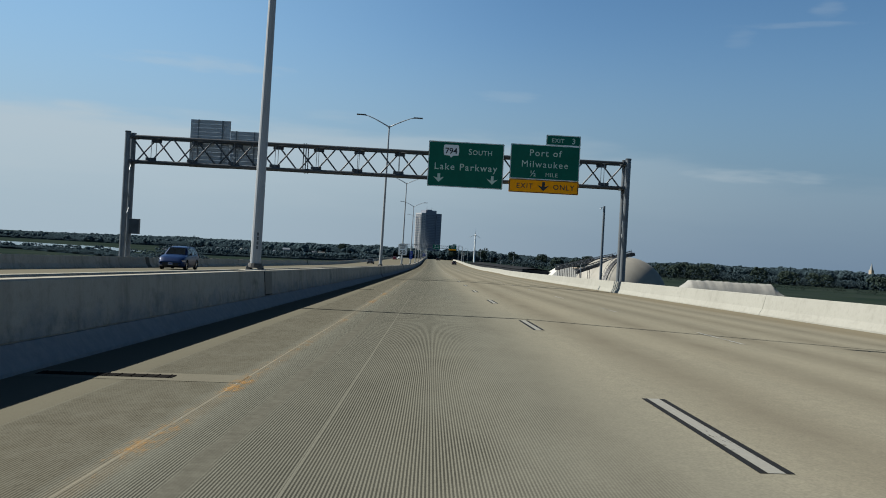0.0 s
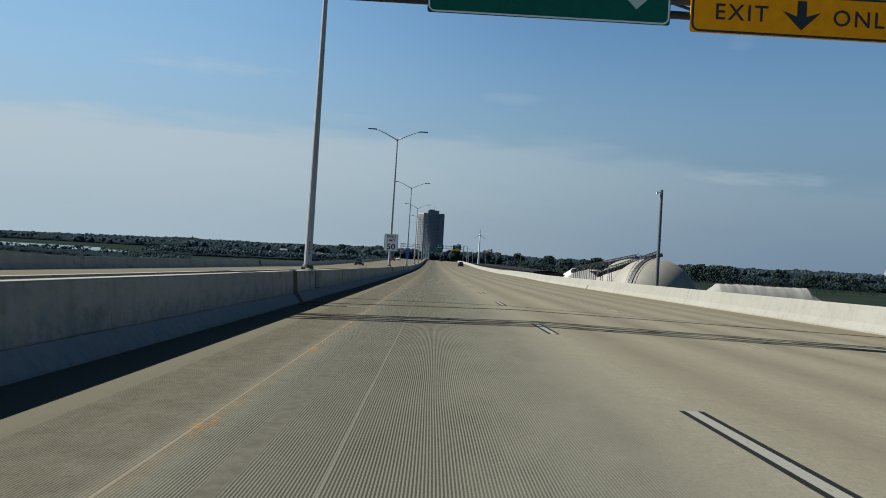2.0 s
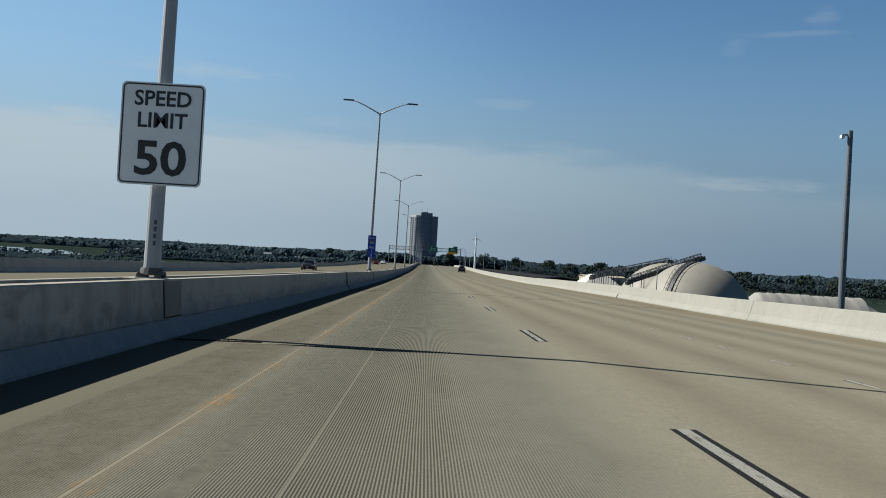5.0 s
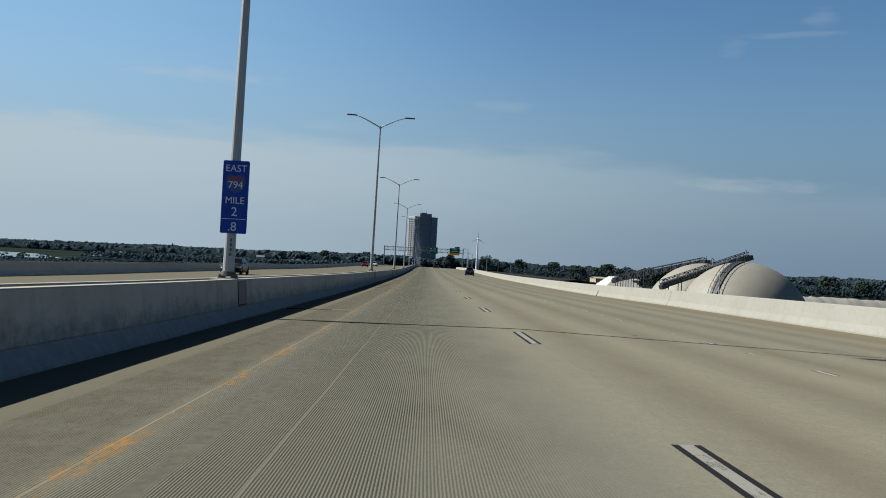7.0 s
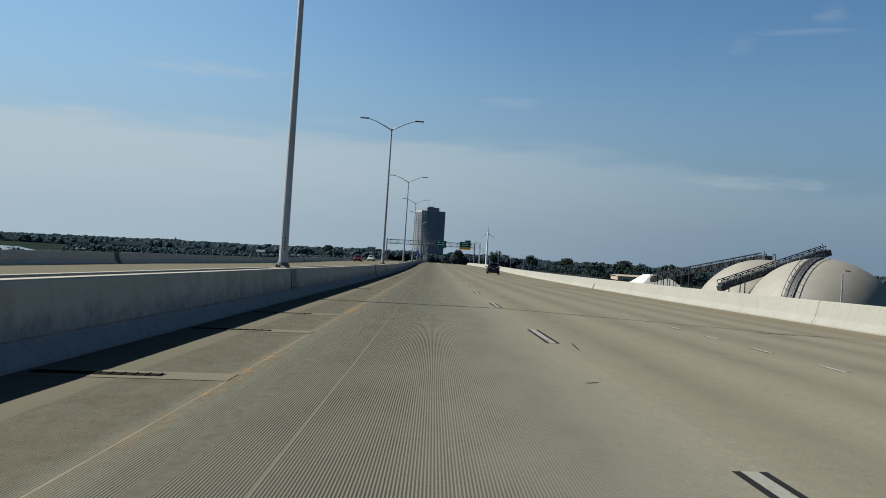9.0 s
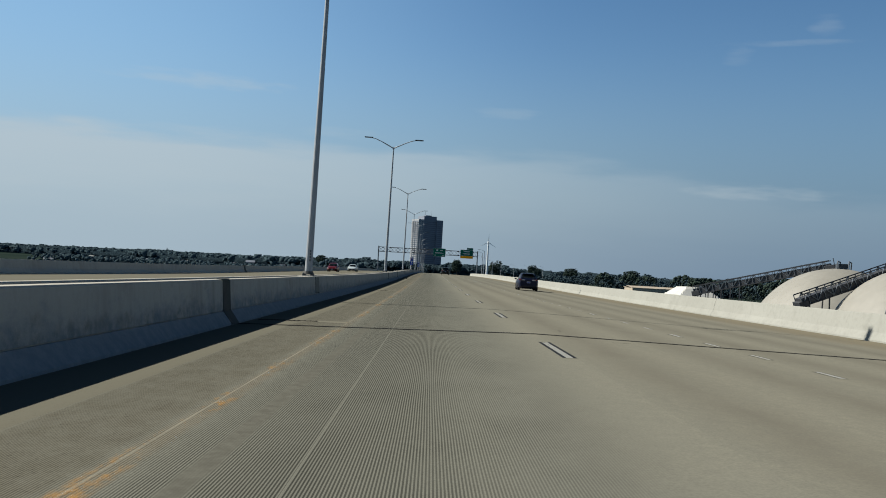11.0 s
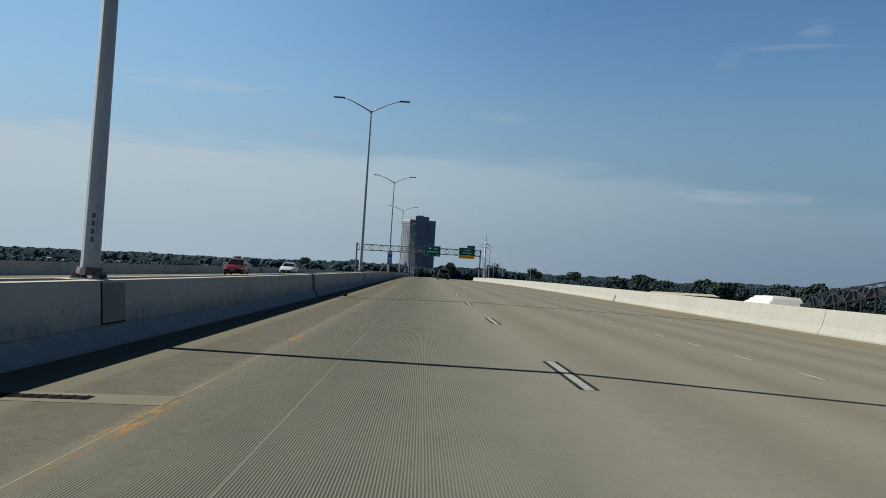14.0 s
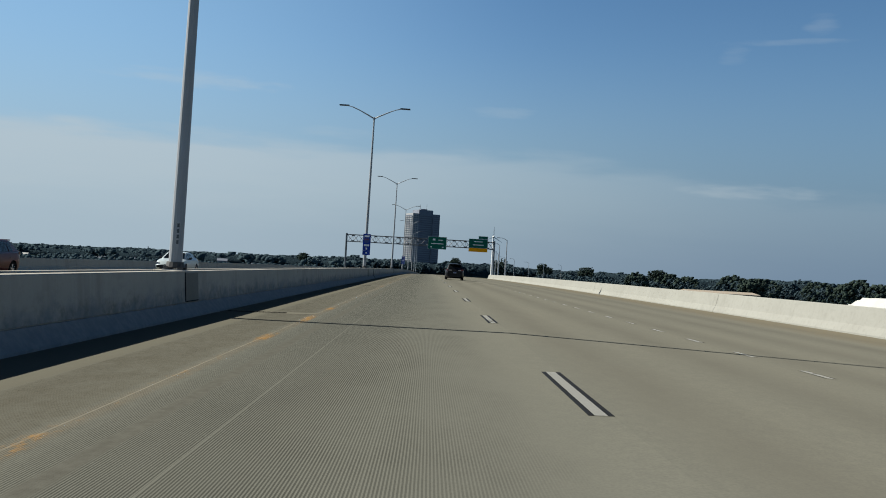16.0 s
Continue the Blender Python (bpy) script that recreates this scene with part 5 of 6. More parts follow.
woods("shore_trees", "single crowns on the wooded shore", SHORE, 1350, 10.5, 3000, GROUND_Z, hill=4.5, per=16, leaf=0.42)
woods("ridge_trees", "single crowns along the low wooded ridge", RIDGE, 60, 15.5, 1000, GROUND_Z, per=36, leaf=0.28)
canopy("port_wood", "dark green treeline behind the port", [(-120, 1560), (150, 1520), (500, 1350), (900, 1150), (1700, 820)], 200, 13.5, GROUND_Z, 3.0)
woods("port_trees", "single crowns along the treeline behind the port", [(-120, 1552), (150, 1512), (500, 1342), (900, 1142), (1500, 892)], 130, 14.5, 700, GROUND_Z, hill=3.0, per=90, leaf=0.17)
canopy("roadside_wood", "green trees along the harbour land", [(150, 1060), (300, 980), (520, 820), (760, 660)], 60, 5.0, GROUND_Z, 1.0, 1.8)
woods("roadside_trees", "green tree crowns along the harbour land", [(75, 1020), (160, 1000), (300, 960), (520, 810), (760, 650)], 50, 9.5, 380, GROUND_Z, per=64)
woods("tall_trees", "taller dark tree crowns standing over the harbour land", [(110, 1000), (220, 960), (420, 860), (640, 700)], 40, 15.5, 34, GROUND_Z, M_LEAF, per=150)
canopy("scrub", "dark green scrub on the flat land by the water", [(-420, 640), (-300, 690), (-190, 600), (-100, 420)], 60, 2.4, GROUND_Z, 0.0, 2.2, 1.6)
canopy("marsh_scrub", "dark green marsh scrub before the wooded shore", [(-250, 860), (-200, 840), (-120, 900), (-60, 1000)], 150, 2.0, GROUND_Z, 0.0, 2.2, 1.6)
woods("shore_bushes", "dark bushes on the land by the water", [(-440, 640), (-300, 700), (-190, 640), (-100, 430)], 90, 4.2, 220, GROUND_Z, per=16, leaf=0.28)
woods("marsh_bushes", "dark bushes and small trees before the wooded shore", [(-250, 870), (-200, 850), (-120, 910), (-60, 1010)], 260, 6.0, 420, GROUND_Z, per=16, leaf=0.28)
woods("yard_bushes", "dark bushes and clutter on the port ground", [(75, 640), (140, 760), (260, 720), (420, 560), (560, 420)], 160, 4.2, 420, GROUND_Z, M_LEAF, per=30)


def conifer(x, y, h):
    t = thing("conifer", "tall dark conifer standing above the wooded ridge", "tree", (x, y, GROUND_Z + 6.0))
    b = bmesh.new()
    tube(b, (0, 0, 0), (0, 0, h), 0.5, 0.1, seg=8)
    part("trunk", b, M_BARK, t)
    k = 420
    z = h * (0.25 + 0.75 * rng.uniform(0, 1, k) ** 1.3)
    rad = 0.17 * (h * 1.02 - z) * rng.uniform(0.3, 1.0, k)
    a = rng.uniform(0, 2 * math.pi, k)
    v, f = clumps(np.stack([rad * np.cos(a), rad * np.sin(a), z], axis=1), rng.uniform(0.5, 1.1, k))
    crown = new("crown", mesh_from("crown", v, f, M_HAZELEAF))
    crown.parent = t


conifer(-692.0, 2753.0, 14.0)


def broad_tree(x, y, h, w):
    """A broad round-headed tree: trunk, limbs and a crown of leaf clumps grouped in lobes."""
    t = thing("broadleaf_tree", "large dark green broadleaf tree standing apart from the treeline", "tree", (x, y, GROUND_Z), group="large single trees")
    b = bmesh.new()
    pipe(b, [(0, 0, -0.3), (0.2, 0, h * 0.25), (0.0, 0.2, h * 0.55)], [0.55, 0.42, 0.22], 8)
    for a in (0.4, 2.3, 4.4):
        pipe(b, [(0.1, 0.1, h * 0.28), (w * 0.35 * math.cos(a), w * 0.35 * math.sin(a), h * 0.5), (w * 0.6 * math.cos(a), w * 0.6 * math.sin(a), h * 0.68)], [0.25, 0.16, 0.08], 6)
    part("trunk", b, M_BARK, t)
    lobes = rng.normal(size=(11, 3))
    lobes /= np.linalg.norm(lobes, axis=1)[:, None]
    lobes = lobes * (0.55 * w, 0.55 * w, 0.22 * h) + (0, 0, 0.62 * h)
    cs = []
    for c in lobes:
        k = rng.normal(size=(70, 3))
        k /= np.linalg.norm(k, axis=1)[:, None]
        cs.append(c + k * rng.uniform(0.6, 1.0, (70, 1)) * (0.5 * w, 0.5 * w, 0.17 * h))
    cs = np.concatenate(cs)
    v, f = clumps(cs, rng.uniform(0.5, 1.0, len(cs)))
    crown = new("crown", mesh_from("crown", v, f, M_LEAF))
    crown.parent = t


for x, y, h, w in ((32.6, 1484.0, 22.0, 8.0), (73.8, 1347.0, 23.0, 8.5), (-135.0, 1453.0, 19.0, 9.5), (112.0, 1300.0, 20.0, 8.0), (150.0, 1290.0, 19.0, 9.0), (205.0, 1240.0, 20.0, 9.0)):
    broad_tree(x, y, h, w)


def house(x, y, w, d, h, rz, wall, roof):
    t = thing("house", "small pale shore house with a pitched roof among trees", "house", (x, y, GROUND_Z), rz, group="shore houses")
    b = bmesh.new()
    box(b, (0, 0, h / 2), (w, d, h))
    part("wall", b, wall, t)
    b = bmesh.new()
    a = [b.verts.new((-w / 2 - 0.4, yy, zz)) for yy, zz in ((-d / 2 - 0.4, h - 0.1), (0, h + d * 0.38), (d / 2 + 0.4, h - 0.1))]
    c = [b.verts.new((w / 2 + 0.4, yy, zz)) for yy, zz in ((-d / 2 - 0.4, h - 0.1), (0, h + d * 0.38), (d / 2 + 0.4, h - 0.1))]
    b.faces.new(a)
    b.faces.new(c[::-1])
    for k in range(3):
        b.faces.new((a[k], a[(k + 1) % 3], c[(k + 1) % 3], c[k]))
    part("roof", b, roof, t)
    for i in (-0.25, 0.25):
        b = bmesh.new()
        box(b, (w * i, -d / 2 - 0.03, h * 0.55), (1.3, 0.1, 1.5))
        part("window", b, M_GLASS_DARK, t)


for i in range(11):
    s = rng.uniform(0, 1)
    house(-330 + 220 * s + rng.uniform(-8, 8), 1120 + 240 * s + rng.uniform(-30, 0), rng.uniform(4, 8), rng.uniform(3.5, 5), rng.uniform(1.8, 3.2), rng.uniform(-0.5, 0.5), (M_TAN, M_SHED, M_TAN)[i % 3], (M_SHED, M_TOWERDARK, M_TOWERDARK)[(i // 3) % 3])

for x, y, w, d, h, rz, wall in ((-250.0, 897.0, 6.5, 4.0, 2.6, 0.3, M_SALT), (-190.0, 903.0, 5.5, 3.5, 2.6, -0.2, M_SALT), (-213.0, 1090.0, 4.0, 3.5, 4.0, 0.1, M_SALT), (-219.0, 1128.0, 5.0, 4.0, 2.6, 0.4, M_SHED), (-215.0, 1400.0, 10.0, 6.0, 4.5, 0.15, M_TOWERDARK)):
    house(x, y, w, d, h, rz, wall, M_TOWERDARK)


def church():
    t = thing("church", "pale church with a pointed steeple behind trees", "church", (827.0, 1801.0, GROUND_Z), 0.4)
    b = bmesh.new()
    box(b, (0, 0, 6), (14, 30, 12))
    part("nave", b, M_TAN, t)
    b = bmesh.new()
    box(b, (0, -18, 11), (6.5, 6.5, 22))
    part("belfry", b, M_TAN, t)
    b = bmesh.new()
    bmesh.ops.create_cone(b, cap_ends=True, segments=8, radius1=3.6, radius2=0.08, depth=13, matrix=Matrix.Translation((0, -18, 28.5)))
    part("spire", b, M_SHED, t)


church()


def yard_lamp(x, y, h, reach=1.0):
    t = thing("ramp_lamp", "slim grey lamp pole beside the exit ramp", "street lamp", (x, y, GROUND_Z), group="ramp lamps")
    b = bmesh.new()
    tube(b, (0, 0, 0), (0, 0, h), 0.2, 0.1, seg=8)
    part("pole", b, M_GALV, t)
    b = bmesh.new()
    pipe(b, [(0, 0, h - 0.1), (-0.9 * reach, 0, h + 0.4), (-1.9 * reach, 0, h + 0.5)], [0.07, 0.06, 0.05], 6)
    part("arm", b, M_GALV, t)
    b = bmesh.new()
    box(b, (-2.2 * reach, 0, h + 0.48), (0.7, 0.3, 0.14), bevel=0.03)
    part("lamp_head", b, M_WEATHER, t)


for x, y, h in ((20, 640, 19), (22, 690, 19), (25, 745, 18), (30, 800, 18), (37, 850, 17), (46, 900, 17), (58, 940, 16), (72, 985, 16), (88, 1020, 16)):
    yard_lamp(x, y, h)
yard_lamp(55.2, 353.0, 13.3, -0.3)
# ---- cars ----
def car_paint(name, colour, metal=0.15):
    m = mat(name, 0.36, metal, colour)
    b = m.node_tree.nodes["Principled BSDF"]
    b.inputs["Coat Weight"].default_value = 0.12
    b.inputs["Specular IOR Level"].default_value = 0.15
    b.inputs["Coat Roughness"].default_value = 0.06
    fl = noise_tex(m, 900.0, 2.0)
    dust = noise_tex(m, 2.5, 5.0)
    col = mix(m, ramp(m, fl, 0.35, 0.65, 0.0, 0.25), colour, tuple(min(1.0, 1.5 * v + 0.002) for v in colour))
    col = mix(m, ramp(m, dust, 0.5, 0.8, 0.0, 0.012), col, (0.25, 0.23, 0.2))
    return finish(m, col)


M_TYRE = worn("tyre_rubber", (0.009, 0.009, 0.009), (0.014, 0.0135, 0.013), 6.0, 0.9)
M_ALLOY = worn("alloy_wheel", (0.62, 0.62, 0.63), (0.5, 0.5, 0.51), 6.0, 0.3, 0.8, bump=0.0)
M_PLASTIC = worn("black_trim_plastic", (0.018, 0.018, 0.02), (0.028, 0.028, 0.03), 6.0, 0.55)
for dull in (M_TYRE, M_PLASTIC):
    dull.node_tree.nodes["Principled BSDF"].inputs["Specular IOR Level"].default_value = 0.15
M_TAIL = mat("red_tail_lamp", 0.12, 0.0, (0.10, 0.005, 0.008))
M_CLEAR = mat("clear_lamp_lens", 0.08, 0.0, (0.30, 0.29, 0.30))
M_CARGLASS = mat("tinted_car_glass", 0.05, 0.0, (0.012, 0.016, 0.018))
M_CARGLASS.node_tree.nodes["Principled BSDF"].inputs["Coat Weight"].default_value = 0.6
M_PLATE = mat("number_plate_white", 0.5, 0.0, (0.24, 0.25, 0.28))


def cut(ob, cutters):
    """Cut round wheel openings out of a body mesh."""
    for c in cutters:
        m = ob.modifiers.new("cut", "BOOLEAN")
        m.operation, m.object, m.solver = "DIFFERENCE", c, "EXACT"
    bpy.context.view_layer.update()
    me = bpy.data.meshes.new_from_object(ob.evaluated_get(bpy.context.evaluated_depsgraph_get()))
    ob.modifiers.clear()
    ob.data = me
    for c in cutters:
        bpy.data.objects.remove(c)


def spline(pts, y):
    """Smooth height through (y, value) stops."""
    for (y0, v0), (y1, v1) in zip(pts, pts[1:]):
        if y <= y1:
            k = max(0.0, (y - y0) / (y1 - y0))
            return v0 + (v1 - v0) * k
    return pts[-1][1]


STYLES = {
    # length, width, bonnet and boot line, cabin stops: screen foot, roof front, roof rear, rear glass foot, with heights
    "hatch": dict(L=4.46, W=1.78, top=[(-2.23, 0.92), (-2.17, 1.06), (-1.9, 1.06), (0.0, 1.01), (1.0, 0.97), (1.5, 0.90), (2.0, 0.76), (2.23, 0.55)],
                  cab=[(1.20, 0.95), (0.32, 1.47), (-0.5, 1.55), (-1.45, 1.49), (-2.12, 1.07)], wb=(1.36, -1.31), r=0.325),
    "sedan": dict(L=4.70, W=1.80, top=[(-2.35, 0.82), (-2.28, 1.00), (-1.75, 1.03), (1.0, 0.96), (1.6, 0.90), (2.1, 0.76), (2.35, 0.55)],
                  cab=[(1.15, 0.95), (0.35, 1.38), (-0.4, 1.43), (-1.05, 1.37), (-1.80, 1.02)], wb=(1.42, -1.38), r=0.325),
    "suv": dict(L=4.60, W=1.86, top=[(-2.30, 0.90), (-2.24, 1.08), (-1.9, 1.10), (1.0, 1.08), (1.6, 1.02), (2.1, 0.88), (2.30, 0.62)],
                cab=[(1.15, 1.06), (0.45, 1.60), (-0.5, 1.68), (-1.75, 1.60), (-2.18, 1.10)], wb=(1.36, -1.34), r=0.36),
}


def wheel(parent, x, y, r, side):
    b = bmesh.new()
    prof = [(0.74 * r, -0.10), (0.88 * r, -0.105), (0.97 * r, -0.085), (r, -0.05), (r, 0.05), (0.97 * r, 0.085), (0.88 * r, 0.105), (0.74 * r, 0.10)]
    seg = 32
    rings = [[b.verts.new((x + dx, y + rr * math.cos(k * 2 * math.pi / seg), r + rr * math.sin(k * 2 * math.pi / seg))) for rr, dx in prof] for k in range(seg)]
    for k in range(seg):
        p, q = rings[k], rings[(k + 1) % seg]
        for i in range(len(prof)):
            j = (i + 1) % len(prof)
            b.faces.new((p[i], p[j], q[j], q[i]))
    w = thing("wheel", "", "")
    w.parent = parent
    part("tyre", b, M_TYRE, w, smooth=True)
    b = bmesh.new()
    tube(b, (x - side * 0.05, y, r), (x + side * 0.03, y, r), 0.75 * r, seg=24)
    part("rim_barrel", b, M_PLASTIC, w)
    b = bmesh.new()
    for k in range(5):
        a = radians(90 + 72 * k)
        for da in (-0.2, 0.2):
            p0 = Vector((x + side * 0.075, y + 0.05 * math.cos(a), r + 0.05 * math.sin(a)))
            p1 = Vector((x + side * 0.06, y + 0.73 * r * math.cos(a + da), r + 0.73 * r * math.sin(a + da)))
            bar(b, p0, p1, 0.03, 0.020)
    tube(b, (x + side * 0.04, y, r), (x + side * 0.09, y, r), 0.06, seg=14)
    n = 24
    ra, rb = 0.72 * r, 0.77 * r
    va = [[b.verts.new((x + side * 0.075, y + q * math.cos(k * 2 * math.pi / n), r + q * math.sin(k * 2 * math.pi / n))) for k in range(n)] for q in (ra, rb)]
    for k in range(n):
        b.faces.new((va[0][k], va[0][(k + 1) % n], va[1][(k + 1) % n], va[1][k]))
    part("rim", b, M_ALLOY, w, "five-spoke alloy rim")


def car(name, label, style, paint, at, rz=0.0, rails=True, group=""):
    st = STYLES[style]
    L, W, top, cab, r = st["L"], st["W"], st["top"], st["cab"], st["r"]
    hw = W / 2
    t = thing(name, label, "car", at, rz, group)
    # lower body: a shell lofted through cross-sections from tail to nose
    b = bmesh.new()
    n = 36
    rings = []
    for i in range(n + 1):
        y = -L / 2 + L * i / n
        e = abs(y) / (L / 2)
        wide = hw * (1 - 0.17 * max(0.0, (e - 0.72) / 0.28) ** 2.2)
        zt = spline(top, y)
        zb = 0.22 + 0.14 * max(0.0, (e - 0.80) / 0.20) ** 1.5
        zm = zb + (zt - zb) * 0.55
        crown = 0.035
        sec = [(0.0, zb), (0.78 * wide, zb), (0.93 * wide, zb + 0.05), (0.985 * wide, zb + 0.18), (wide, zm), (0.985 * wide, zt - 0.16), (0.95 * wide, zt - 0.06), (0.86 * wide, zt - 0.005), (0.5 * wide, zt + crown * 0.75), (0.0, zt + crown)]
        ring = [b.verts.new((x, y, z)) for x, z in sec] + [b.verts.new((-x, y, z)) for x, z in sec[-2:0:-1]]
        rings.append(ring)
    m = len(rings[0])
    for p, q in zip(rings, rings[1:]):
        for k in range(m):
            b.faces.new((p[k], p[(k + 1) % m], q[(k + 1) % m], q[k]))
    b.faces.new(rings[0])
    b.faces.new(rings[-1][::-1])
    body = part("body", b, [paint, M_PLASTIC], t, smooth=True)
    cutters = []
    for y in st["wb"]:
        c = bmesh.new()
        tube(c, (-2, y, r), (2, y, r), r + 0.055, seg=28)
        cutters.append(part("cutter", c, M_PLASTIC))
    keep = body.parent
    body.parent = None
    cut(body, cutters)
    body.parent = keep
    for poly in body.data.polygons:
        poly.use_smooth = True
    body.data.set_sharp_from_angle(angle=radians(32))
    for y in st["wb"]:
        b = bmesh.new()
        box(b, (0, y, r + 0.08), (W * 0.76, 2 * r + 0.05, 2 * r - 0.30))
        part("wheel_well", b, M_PLASTIC, body)
        for s in (-1, 1):
            wheel(t, s * (hw - 0.105), y, r, s)
    b = bmesh.new()
    box(b, (0, 0, 0.25), (W * 0.86, L * 0.62, 0.16))
    part("underbody", b, M_PLASTIC, t)
    # cabin: roof and pillars in body colour, with separate panes
    z_foot = cab[0][1]
    z_roof = cab[2][1]
    base_w, roof_w = hw * 0.87, hw * 0.64

    def sidex(z):
        k = min(1.0, max(0.0, (z - z_foot) / (z_roof - z_foot)))
        return base_w + (roof_w - base_w) * k

    b = bmesh.new()
    fine = []
    for (y0, z0), (y1, z1) in zip(cab, cab[1:]):
        for k in range(4):
            fine.append((y0 + (y1 - y0) * k / 4, z0 + (z1 - z0) * k / 4))
    fine.append(cab[-1])
    prev = None
    for y, z in fine:
        x = sidex(z - 0.03)
        ring = [b.verts.new(p) for p in ((-x, y, z - 0.035), (-x * 0.86, y, z - 0.004), (-x * 0.4, y, z + 0.012), (x * 0.4, y, z + 0.012), (x * 0.86, y, z - 0.004), (x, y, z - 0.035))]
        foot = [b.verts.new((-base_w, y, min(z - 0.04, z_foot - 0.05))), b.verts.new((base_w, y, min(z - 0.04, z_foot - 0.05)))]
        if prev:
            for k in range(5):
                b.faces.new((prev[0][k], prev[0][k + 1], ring[k + 1], ring[k]))
            b.faces.new((prev[1][0], prev[0][0], ring[0], foot[0]))
            b.faces.new((prev[0][5], prev[1][1], foot[1], ring[5]))
        prev = (ring, foot)
    part("roof", b, paint, t, smooth=True)

    def pane(nm, pts, sidepane=0):
        c = bmesh.new()
        if sidepane:
            q = [Vector((sidepane * (sidex(z) + 0.012), y, z)) for y, z in pts]
        else:
            q = [Vector(p) for p in pts]
        c.faces.new([c.verts.new(p) for p in q])
        bmesh.ops.solidify(c, geom=c.faces[:], thickness=0.006)
        return part(nm, c, M_CARGLASS, t)

    (ya, za), (yb, zb2), (yc, zc), (yd, zd), (ye, ze) = cab

    def slope(y0, z0, y1, z1, k, lift):
        nx = Vector((0, z0 - z1, y1 - y0)).normalized() * lift
        if nx.z < 0:
            nx = -nx
        return y0 + (y1 - y0) * k + nx.y, z0 + (z1 - z0) * k + nx.z

    for nm, y0, z0, y1, z1, ka, kb in (("windscreen", ya, za, yb, zb2, 0.06, 0.93), ("rear_window", ye, ze, yd, zd, 0.10, 0.90)):
        p, q = slope(y0, z0, y1, z1, ka, 0.022), slope(y0, z0, y1, z1, kb, 0.022)
        xa, xb = sidex(p[1]) * 0.88, sidex(q[1]) * 0.86
        pane(nm, [(-xa, p[0], p[1]), (xa, p[0], p[1]), (xb, q[0], q[1]), (-xb, q[0], q[1])])
    for s in (-1, 1):
        zl, zh = z_foot + 0.03, z_roof - 0.115
        pane("front_window", [(ya - 0.32, zl), (yb - 0.02, zh - 0.03), (-0.14, zh + 0.02), (-0.20, zl)], s)
        pane("rear_side_window", [(-0.30, zl), (-0.24, zh + 0.02), (yd + 0.52, zh - 0.01), (yd + 0.32, zl)], s)
        if style != "sedan":
            pane("quarter_window", [(yd + 0.24, zl + 0.02), (yd + 0.42, zh - 0.03), (yd + 0.16, zh - 0.06), (yd - 0.04, zl + 0.10)], s)
        c = bmesh.new()
        box(c, (s * (hw + 0.07), ya - 0.42, z_foot + 0.06), (0.19, 0.11, 0.13), bevel=0.045)
        mir = part("wing_mirror", c, M_PLASTIC, t)
        c = bmesh.new()
        box(c, (s * (hw - 0.03), ya - 0.40, z_foot + 0.02), (0.10, 0.05, 0.05))
        part("mirror_arm", c, M_PLASTIC, mir)
        for y in (-0.08, -1.05):
            c = bmesh.new()
            box(c, (s * (hw + 0.006), y, z_foot - 0.16), (0.03, 0.18, 0.035), bevel=0.008)
            part("door_handle", c, paint, t)
        c = bmesh.new()
        box(c, (s * (hw - 0.085), 0.02, 0.235), (0.08, st["wb"][0] - st["wb"][1] - 2 * r - 0.2, 0.10), bevel=0.02)
        part("sill", c, M_PLASTIC, t)
        # lamps
        zt = 0.97 if style == "hatch" else (1.0 if style == "suv" else 0.88)
        def corner_lamp(y_end, sign, z0, z1, reach, wrap):
            """A lens that wraps from the end panel round the corner to the side."""
            b2 = bmesh.new()
            cols = []
            for k in range(9):
                u = k / 8
                if u < 0.5:
                    x, y = hw * 0.83 - reach * (1 - u * 2), y_end + sign * 0.012
                else:
                    v = (u - 0.5) * 2
                    e = (abs(y_end) - wrap * v) / (L / 2)
                    x = hw * (1 - 0.17 * max(0.0, (e - 0.72) / 0.28) ** 2.2) + 0.012
                    y = y_end - sign * wrap * v
                pinch = 0.35 * max(0.0, u - 0.6) / 0.4
                hh = (z1 - z0) / 2 * (1 - pinch)
                zc = (z0 + z1) / 2 + 0.03 * u
                cols.append([b2.verts.new((s * x, y, zc + dz)) for dz in (-hh, hh)] + [b2.verts.new((s * (x - 0.05), y - sign * 0.05, zc + dz)) for dz in (hh, -hh)])
            for p, q in zip(cols, cols[1:]):
                for k in range(4):
                    b2.faces.new((p[k], p[(k + 1) % 4], q[(k + 1) % 4], q[k]))
            b2.faces.new(cols[0])
            b2.faces.new(cols[-1][::-1])
            bmesh.ops.recalc_face_normals(b2, faces=b2.faces[:])
            return b2

        tl = part("tail_lamp", corner_lamp(-L / 2, -1, zt - 0.06, zt + 0.06, 0.10, 0.28), M_TAIL, t)
        c = bmesh.new()
        box(c, (s * (hw * 0.52), -L / 2 + 0.012, zt - 0.01), (0.32, 0.05, 0.085), bevel=0.02)
        part("reversing_lens", c, M_CLEAR, tl)
        part("headlamp", corner_lamp(L / 2 - 0.10, 1, 0.60, 0.70, 0.14, 0.32), M_CLEAR, t)
        if rails and style != "sedan":
            c = bmesh.new()
            pipe(c, [(s * roof_w * 0.93, yb - 0.35, z_roof - 0.005), (s * roof_w * 0.95, yb - 0.55, z_roof + 0.01), (s * roof_w * 0.95, -0.6, z_roof + 0.02), (s * roof_w * 0.94, yd + 0.3, z_roof + 0.005)], [0.016] * 4, 6)
            part("roof_rail", c, M_PLASTIC, t)
    c = bmesh.new()
    box(c, (0, -L / 2 + 0.07, 0.40), (W * 0.66, 0.16, 0.13), bevel=0.04)
    part("rear_diffuser", c, M_PLASTIC, t)
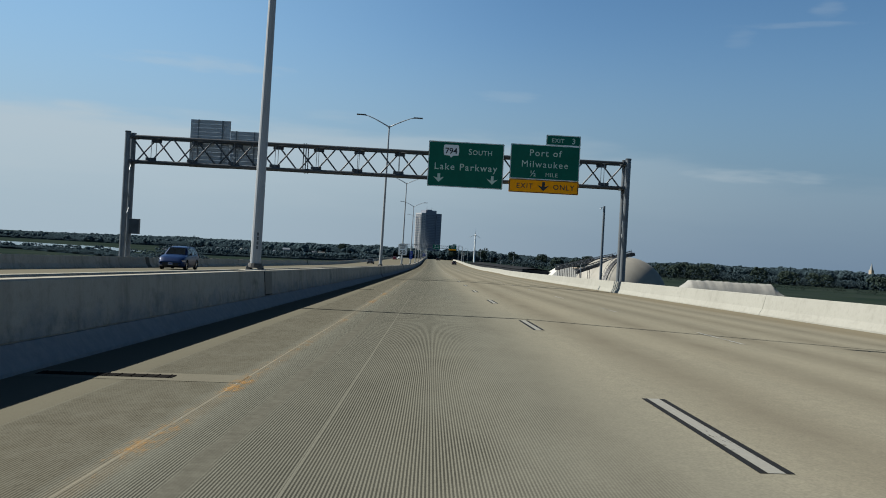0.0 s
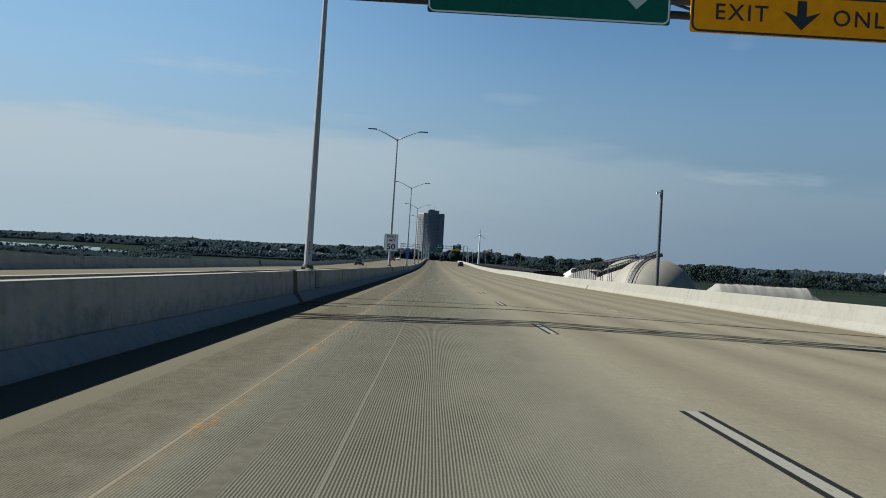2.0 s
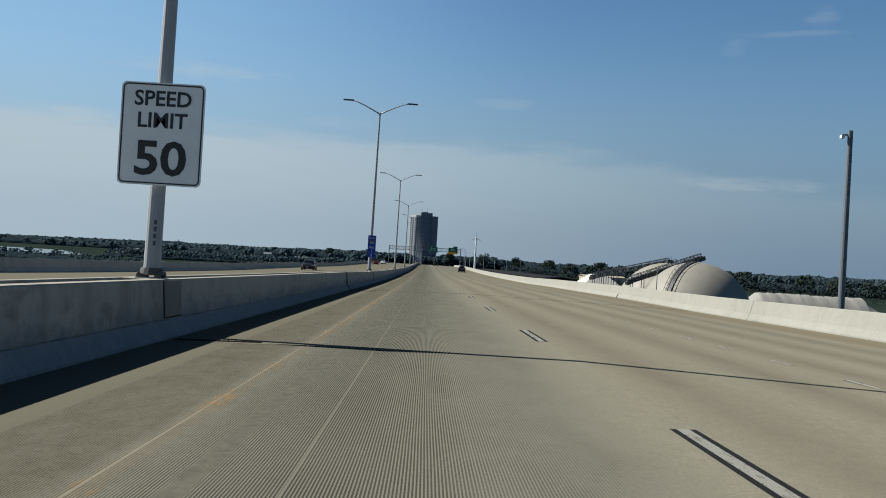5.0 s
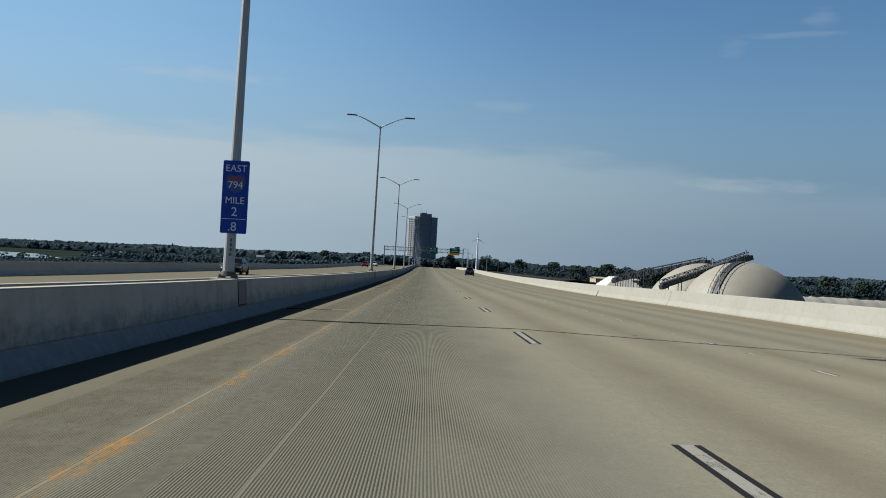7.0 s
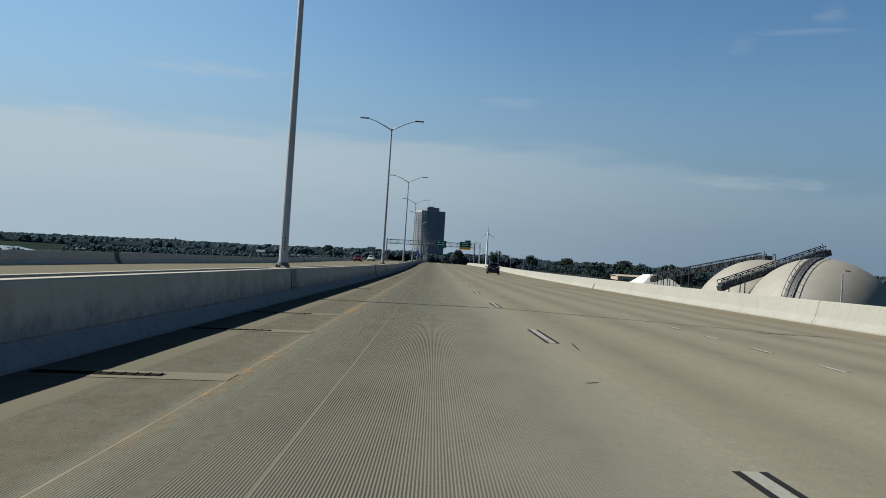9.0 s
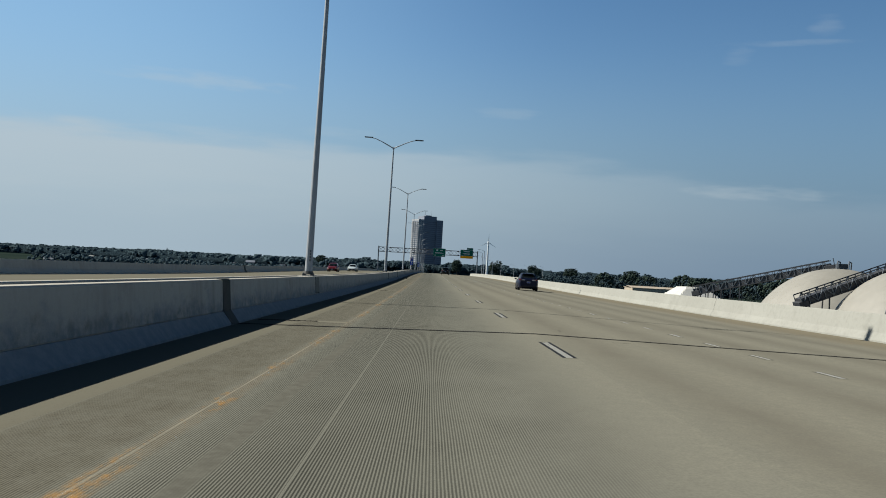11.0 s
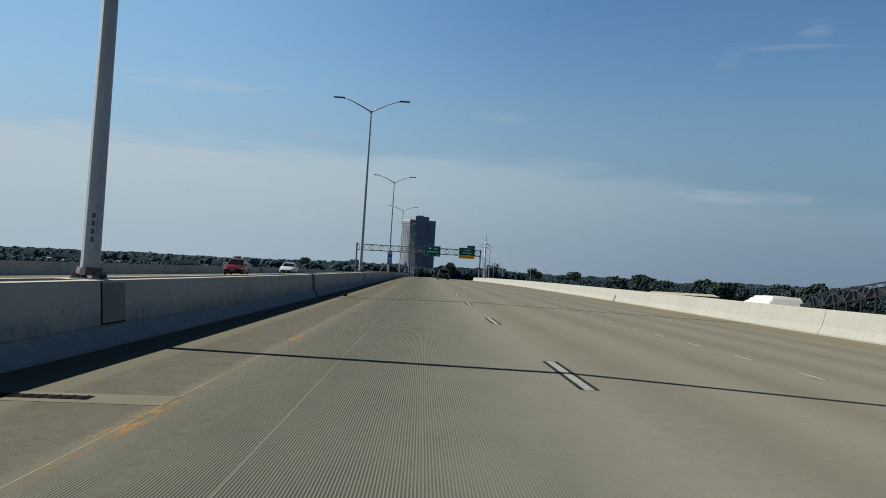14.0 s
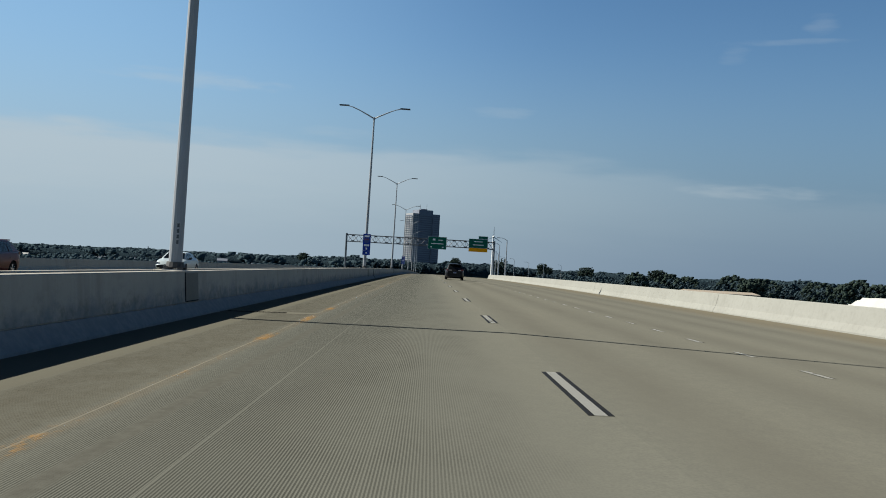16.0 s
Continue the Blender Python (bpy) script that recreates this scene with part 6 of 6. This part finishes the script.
    c = bmesh.new()
    box(c, (0, -L / 2 + 0.035, 0.58), (W * 0.80, 0.10, 0.10), bevel=0.04)
    part("rear_bumper", c, paint, t)
    c = bmesh.new()
    box(c, (0, L / 2 - 0.07, 0.42), (W * 0.62, 0.16, 0.26), bevel=0.05)
    part("front_grille", c, M_PLASTIC, t)
    for y, s in ((-L / 2 - 0.008, -1), (L / 2 + 0.02, 1)):
        c = bmesh.new()
        box(c, (0, y, 0.76 if s < 0 else 0.46), (0.31, 0.012, 0.155), bevel=0.004)
        pl = part("number_plate", c, M_PLATE, t)
        c = bmesh.new()
        box(c, (0, y + s * 0.008, 0.755 if s < 0 else 0.455), (0.22, 0.004, 0.05))
        part("dark_bar", c, M_SIGNBLUE, pl)
    if style != "sedan":
        c = bmesh.new()
        box(c, (0, yd - 0.16, zd + 0.015), (roof_w * 1.75, 0.34, 0.05), bevel=0.02)
        part("spoiler", c, paint, t)
        c = bmesh.new()
        box(c, (0, -1.05, z_roof + 0.02), (0.03, 0.13, 0.06), bevel=0.012)
        part("antenna_fin", c, paint, t)
    return t


P_NAVY = car_paint("navy_car_paint", (0.0035, 0.0065, 0.022))
P_BLACK = car_paint("black_car_paint", (0.008, 0.008, 0.010))
P_TEAL = car_paint("dark_blue_car_paint", (0.006, 0.022, 0.075))
P_RED = car_paint("red_car_paint", (0.075, 0.006, 0.009))
P_SILVER = car_paint("silver_car_paint", (0.36, 0.41, 0.42), 0.1)
P_GREY = car_paint("dark_grey_car_paint", (0.010, 0.011, 0.013))


def on_road(x, y):
    return (x, y, deck(x, y) + 0.004)


car("hatchback_car", "dark navy hatchback with alloy wheels in the exit lane", "hatch", P_NAVY, on_road(8.42, 360.85), radians(-1.5))
car("suv_car", "black sport utility car far ahead in the middle lane", "suv", P_BLACK, on_road(3.2, 502.0))
car("estate_car", "dark blue car with roof rails on the opposite roadway", "suv", P_TEAL, on_road(-18.4, 71.5), math.pi)
car("oncoming_sedan", "dark grey sedan on the opposite roadway", "sedan", P_GREY, on_road(-16.6, 258.0), math.pi)
car("red_car", "dark red hatchback on the opposite roadway", "hatch", P_RED, on_road(-17.3, 441.0), math.pi, False)
car("silver_car", "pale silver sedan on the opposite roadway", "sedan", P_SILVER, on_road(-16.0, 466.0), math.pi)
